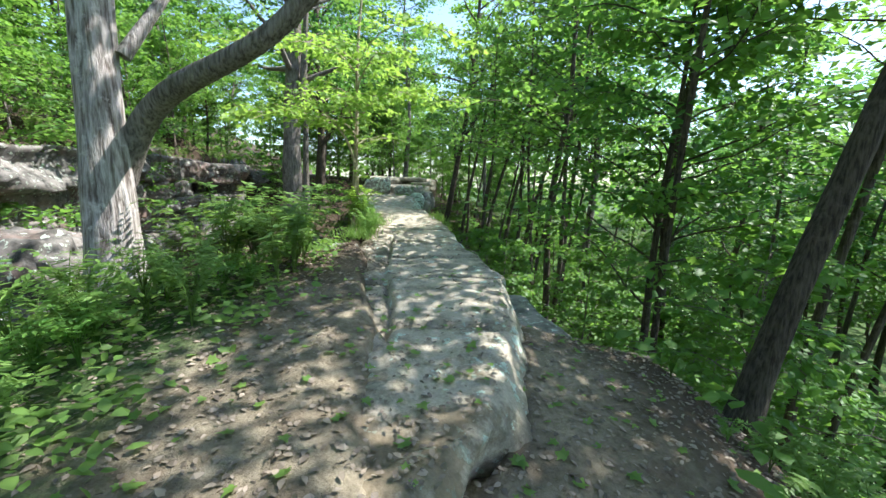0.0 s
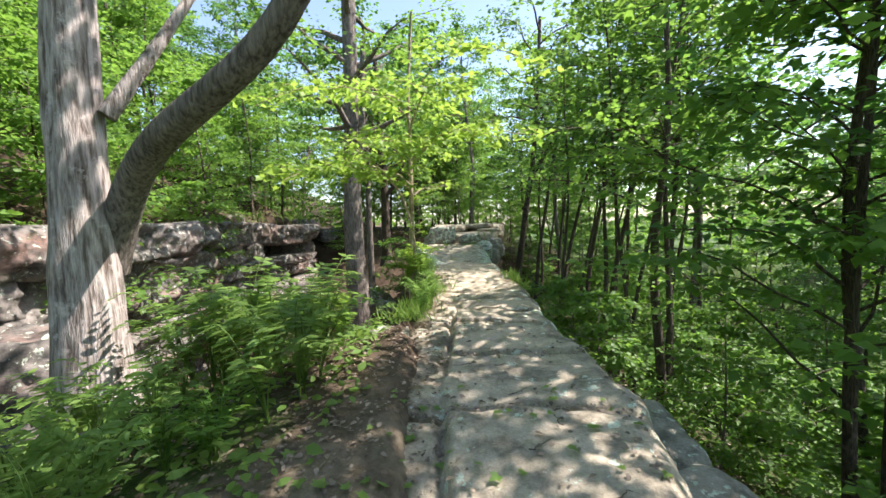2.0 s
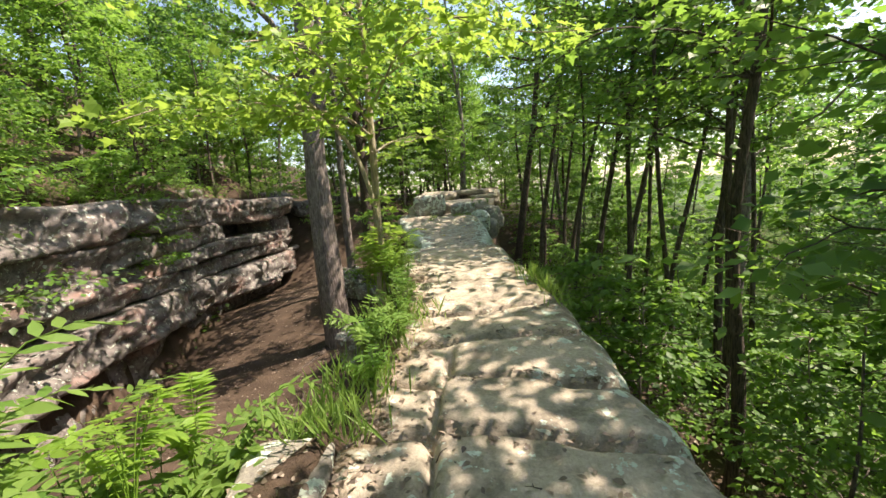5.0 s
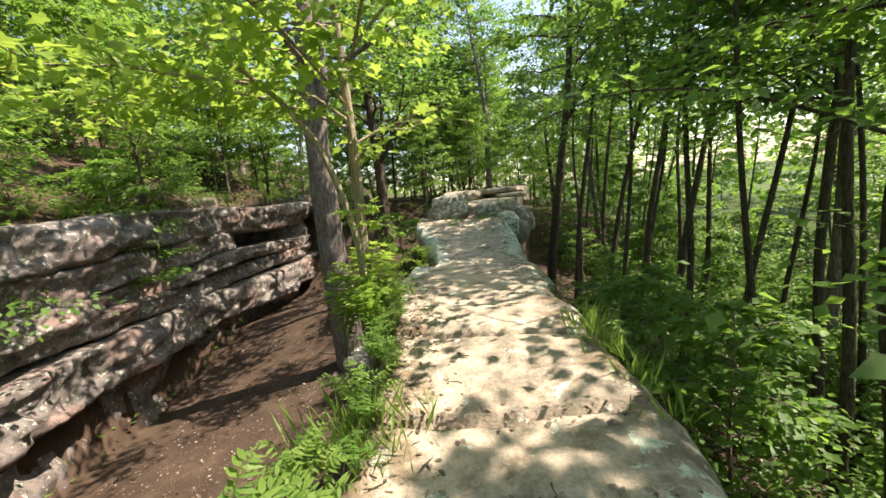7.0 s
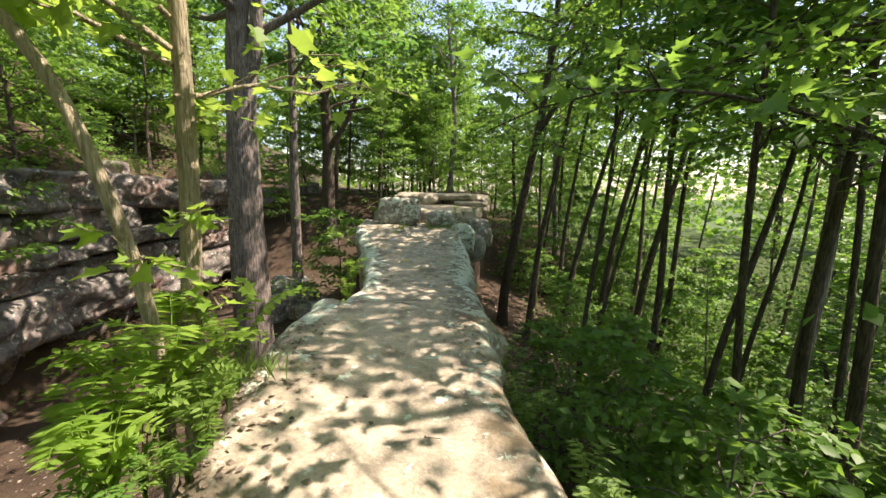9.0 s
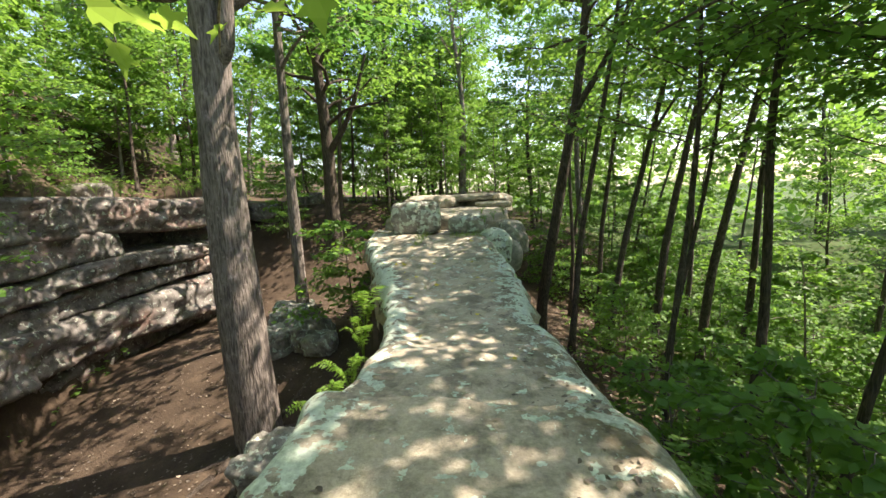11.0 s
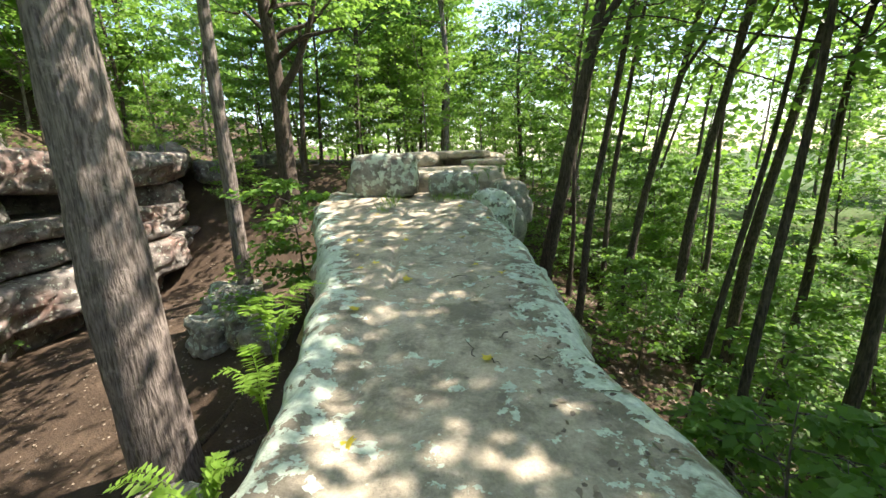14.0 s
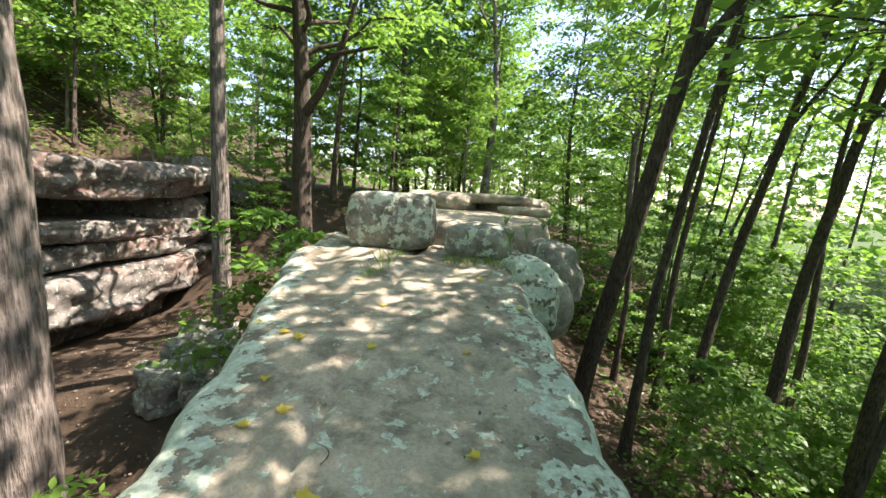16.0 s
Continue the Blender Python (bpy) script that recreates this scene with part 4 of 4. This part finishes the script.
def weeds():
    r = np.random.default_rng(19)

    def put(k, x, y, scale, z=None):
        ob = thing("weed", "leafy green weed with paired leaflets on the bank", "weed", group="weeds along the path")
        part("foliage", WEEDS[k][0], ob)
        tagged(part("stem", WEEDS[k][1], ob), kind="stuff")
        ob.matrix_world = pose(x, y, float(surface_z(x, y)) - .03 if z is None else z, r.normal(0, 6), r.normal(0, 6), r.uniform(0, 360)) @ Matrix.Scale(scale, 4)

    for _ in range(70):
        y = r.uniform(2.6, 8.6)
        x = float(edge_l(y)) - .75 - abs(r.normal(0, 1.2)) - .35 * max(0, 4.5 - y)
        put(int(r.choice([0, 1, 2, 1])), x, y, r.uniform(.7, 1.05) * (1 + .35 * float(smooth(3.5, 5.5, y))))
    for _ in range(16):
        put(int(r.choice([0, 2])), r.uniform(-5.5, -2.6), r.uniform(.6, 3.2), r.uniform(.5, .9))
    for _ in range(26):
        y = r.uniform(7.8, 12.8)
        put(int(r.choice([2, 0])), float(edge_l(y)) + r.uniform(-.15, .2), y, r.uniform(.4, .75), float(top(y)) - .06)
    for x, y, z, s in ((-2.6, 6.2, .0, .85), (-2.9, 5.5, .05, .8), (-2.4, 6.9, .0, .75), (-3.3, 6.3, -.1, .9), (-2.7, 7.6, -.3, .8), (-2.35, 11.3, .1, .9), (-2.55, 11.6, .1, 1.0), (-2.75, 11.9, .0, .9), (-2.5, 12.3, .1, .9), (-2.2, 11.0, .2, .7), (-2.7, 11.3, -.1, .9)):
        put(3, x, y, s, z)
    for x, y, z, s in ((-3.55, 17.7, -.55, .8), (-3.45, 17.3, -.8, .7), (-3.3, 16.4, -.9, .6), (-3.2, 15.6, -.8, .55), (-.2, 13.2, -.6, .8), (-.3, 14.4, -.7, .8), (.1, 12.0, -.4, .7)):
        put(3 if x < -1 else 0, x, y, s, z)
    for _ in range(60):
        y = r.uniform(4, 35)
        put(int(r.choice([0, 1, 2])), float(cliff_x(y)) - r.uniform(.5, 2.2), y, r.uniform(.7, 1.3), 2.12 if y < 36 else None)
    for _ in range(40):
        x, y = r.uniform(1.4, 5.5), r.uniform(2.2, 9.0)
        if x > edge_r(y) + .9:
            put(int(r.choice([0, 2, 1])), x, y, r.uniform(.5, 1.0))
    for x, y, z, s in ((-1.75, 23.1, .75, .5), (-1.5, 23.6, .8, .6), (-1.9, 24.3, .9, .6), (-3.45, 22.3, .33, .22), (-3.5, 22.0, .32, .2), (-2.6, 20.6, .2, .16), (-1.2, 24.9, .8, .7), (-5.2, 25.0, .6, .9), (-4.8, 25.8, .7, .9)):
        put(2, x, y, s, z)


weeds()


def scatter(name, label, category, count, area, size, mat, seed, keep=None, lift=(.0, .03), shape=RHOMB, steep=.35, fold=.18):
    r = np.random.default_rng(seed)
    x, y = r.uniform(area[0], area[1], count), r.uniform(area[2], area[3], count)
    if keep:
        ok = keep(x, y, r)
        x, y = x[ok], y[ok]
    n = len(x)
    at = np.stack([x, y, surface_z(x, y) + r.uniform(lift[0], lift[1], n)], -1)
    a = r.uniform(0, 6.28, n)
    g = Soup()
    leaves(g, at, np.stack([np.cos(a), np.sin(a), r.normal(0, steep * .5, n)], -1), np.array([0, 0, 1.0]) + r.normal(0, steep, (n, 3)), size * r.uniform(.55, 1.3, n), shape, fold)
    return thing(name, label, category, g.mesh(name, mat, True), kind="stuff")


def off_slab(x, y, r):
    d = np.minimum(x - edge_l(y), edge_r(y) - x)
    return r.uniform(0, 1, len(x)) < np.where((d > .15) & (y > 2.4), .16 + .5 * smooth(3.6, 2.4, y), 1.0)


scatter("leaf_litter", "dry brown and grey fallen leaves on soil", "leaf litter", 14000, (-3.4, 3.6, -1.0, 7.5), .054, LITTER, 71, off_slab, (.0, .02), OVATE, fold=.3)
scatter("green_leaves", "fresh green leaves fallen on the trodden path", "fallen leaves", 420, (-2.6, 2.6, .2, 5.5), .085, GRASS, 70, None, (.01, .03), MAPLE, .25)
scatter("leaf_litter", "dry brown leaves over the gully floor and slopes", "leaf litter", 6000, (-15, -3.2, 9, 36), .085, LITTER, 73, lambda x, y, r: (x < edge_l(y) - .3) & (x > cliff_x(y) + .2), (.0, .03))
scatter("leaf_litter", "dry brown leaves on the lower slope", "leaf litter", 5000, (-.5, 9, 9, 32), .13, LITTER, 74, lambda x, y, r: x > edge_r(y) + .4, (.0, .03))
scatter("ground_cover", "low creeper leaves covering the shady bank", "ground cover", 7000, (-6.5, -1.1, .3, 8.5), .11, GRASS, 75,
        lambda x, y, r: (x < edge_l(y) - .25 - .55 * smooth(4.5, 1.5, y)) & (fbm(x * 1.1, y * 1.1, 5) + .35 + .3 * (edge_l(y) - x) > r.uniform(0, 1, len(x))), (.02, .22), OVATE, .4)
scatter("ground_cover", "low green plants spread over the slope", "ground cover", 17000, (1.3, 26, 0, 42), .24, LEAF, 77,
        lambda x, y, r: (x > edge_r(y) + 1.0 + .4 * (y < 6)) & (fbm(x * .6, y * .6, 6) + .65 > r.uniform(0, 1, len(x))), (.03, .5), OVATE, .5)
scatter("ground_cover", "green undergrowth on the hill above the cliff", "ground cover", 26000, (-30, -12.5, 0, 46), .22, LEAF, 79,
        lambda x, y, r: (x < cliff_x(y) - .6 - 3.8 * ((y > 25) & (y < 33.5))) & (fbm(x * .5, y * .5, 7) + .5 > r.uniform(0, 1, len(x))), (.05, .7), OVATE, .5)
scatter("ground_cover", "green undergrowth beyond the ridge", "ground cover", 9000, (-12, 14, 35, 75), .24, LEAF, 81,
        lambda x, y, r: (fbm(x * .5, y * .5, 7) + .5 > r.uniform(0, 1, len(x))) & ((y > 38) | (x < -6) | (x > 0)), (.05, .7), OVATE, .5)


def grass_tufts():
    """Blades of grass along the cracks and the ridge's left edge."""
    r = np.random.default_rng(83)
    g = Soup()
    y = np.concatenate([r.uniform(7.4, 13.0, 2400), r.uniform(9.6, 11.2, 260), r.uniform(21.6, 23.2, 120), r.uniform(22.6, 23.2, 260)])
    x = np.concatenate([edge_l(y[:2400]) + r.normal(.06, .17, 2400), edge_r(y[2400:2660]) - np.abs(r.normal(0, .1, 260)), -3.45 + r.normal(0, .08, 120), r.uniform(-2.7, -1.4, 260)])
    keep = (fbm(y * 1.8, 3.3 + (x > -1)) > .05) | (y > 20)
    x, y = x[keep], y[keep]
    n = len(x)
    out = np.stack([r.normal(0, .45, n), r.normal(0, .45, n), np.full(n, 1.0)], -1)
    z = np.where(y > 22.6, .42, top(y))
    leaves(g, np.stack([x, y, z], -1), out, r.normal(0, 1, (n, 3)), r.uniform(.08, .26, n) * (1 + .1 * (y < 13)), RHOMB * [.12, 1])
    thing("grass", "tufts of thin green grass in the rock cracks", "grass", g.mesh("grass", GRASS, True), kind="stuff")


grass_tufts()


def fallen_leaves():
    r = np.random.default_rng(91)
    shapes = []
    for k in range(3):
        g = Soup()
        leaves(g, [(0, 0, 0)], [(0, 1, .1)], [(.15 * k, .1, 1)], [.08 + .012 * k], MAPLE, .35)
        shapes.append(g.mesh("fallen_leaf", YELLOW, True))
    spots = [(-3.05, 18.85), (-2.95, 19.0), (-2.5, 18.45), (-1.75, 18.95), (-3.6, 20.0), (-3.4, 19.9), (-3.9, 20.15), (-2.75, 19.9), (-1.95, 20.1), (-3.25, 19.3), (-3.55, 21.6), (-2.1, 22.0), (-3.0, 20.9), (-1.5, 18.6), (-2.35, 16.2), (-1.25, 15.6), (-1.6, 21.2), (-2.75, 17.6), (-1.7, 16.9)]
    for k, (x, y) in enumerate(spots):
        ob = thing("fallen_leaf", "bright yellow fallen leaf lying on grey rock", "leaf", shapes[k % 3], group="yellow leaves on the slab")
        ob.matrix_world = pose(x, y, slab_z(x, y) + .02, 0, 0, r.uniform(0, 360))
    twig = Soup()
    for k in range(26):
        y = r.uniform(3, 22)
        x = float(edge_l(y)) + r.uniform(.3, .9) * float(edge_r(y) - edge_l(y))
        a, ln = r.uniform(0, 6.28), r.uniform(.07, .2)
        p = bend((x, y, 0), (x + math.cos(a) * ln, y + math.sin(a) * ln, 0), 6, 0, .02, r)
        p[:, 2] = [slab_z(q[0], q[1]) + .006 for q in p]
        tube(twig, p, np.linspace(.004, .002, 6), 4)
    thing("twigs", "thin dry twigs scattered over the rock", "twig", twig.mesh("twigs", DARK_BARK), kind="stuff")


fallen_leaves()


def far_woods():
    """Leaf masses of the woods all around, past the trees that can be told apart."""
    r = np.random.default_rng(97)
    n = 34000
    a = r.uniform(0, 6.283, n)
    d = r.uniform(44, 80, n)
    x, y = d * np.sin(a), 20 + d * np.cos(a)
    h = r.uniform(0, 1, n) ** 1.2 * (17 + 5 * vnoise(x * .1, y * .1))
    at = np.stack([x, y, ground_z(np.clip(x, -60, 60), y) + h], -1)
    at += 1.2 * np.stack([vnoise(x * .3, y * .3, h * .3), vnoise(x * .3, y * .3, h * .3 + 9), vnoise(x * .3, y * .3, h * .3 + 5)], -1)
    g = Soup()
    leaves(g, at, r.normal(0, 1, (n, 3)) * [1, 1, .5], r.normal(0, .6, (n, 3)) + [0, 0, .8], r.uniform(.7, 1.5, n), RHOMB)
    thing("far_woods", "sunlit green woods in the distance", "woods", g.mesh("far_woods", LEAF, True), kind="stuff")


far_woods()


def crack_litter():
    """Dead leaves and crumbs of soil caught in the slab's cracks and along its grassy side."""
    r = np.random.default_rng(101)
    x, y = [], []
    for c in CRACKS[1:8]:
        n = 130
        yy = c + r.normal(0, .07, n)
        f = r.beta(.8, .8, n)
        x.append(edge_l(yy) + .15 + f * (edge_r(yy) - edge_l(yy) - .3))
        y.append(yy)
    n = 1500
    yy = r.uniform(4, 13.5, n)
    x.append(edge_l(yy) + .12 + np.abs(r.normal(0, .28, n)))
    y.append(yy)
    n = 500
    yy = r.uniform(13, 23, n)
    x.append(edge_r(yy) - .15 - np.abs(r.normal(0, .3, n)))
    y.append(yy)
    x, y = np.concatenate(x), np.concatenate(y)
    n = len(x)
    at = np.stack([x, y, [slab_z(a, b) + .006 for a, b in zip(x, y)]], -1)
    a = r.uniform(0, 6.28, n)
    g = Soup()
    leaves(g, at, np.stack([np.cos(a), np.sin(a), r.normal(0, .12, n)], -1), np.array([0, 0, 1.0]) + r.normal(0, .3, (n, 3)), r.uniform(.02, .07, n), OVATE, .3)
    thing("crack_litter", "dead leaves and crumbs caught in the rock's cracks", "leaf litter", g.mesh("crack_litter", LITTER, True), kind="stuff")


crack_litter()


def roots():
    r = np.random.default_rng(103)
    ob = thing("roots", "bare tree roots snaking over the gully floor", "roots")
    for k in range(9):
        a = .7 * k + r.uniform(-.2, .2)
        p = bend((-7.62, 20.43, 0), (-7.62 + 2.6 * math.cos(a) * r.uniform(.6, 1.3), 20.43 + 2.6 * math.sin(a) * r.uniform(.6, 1.3), 0), 16, 0, .18, r)
        p[:, 2] = ground_z(p[:, 0], p[:, 1]) + np.linspace(.05, -.05, 16)
        w = Soup()
        tube(w, p, np.linspace(.15, .03, 16), 8, .1, k)
        part("root", w.mesh("root", DARK_BARK), ob)
    p = bend((-6.0, 10.5, 0), (-7.2, 16.5, 0), 24, 0, .3, r)
    p[:, 2] = ground_z(p[:, 0], p[:, 1]) + .03
    w = Soup()
    tube(w, p, np.linspace(.03, .07, 24), 8, .1, 4)
    part("root", w.mesh("root", DARK_BARK), ob)


roots()
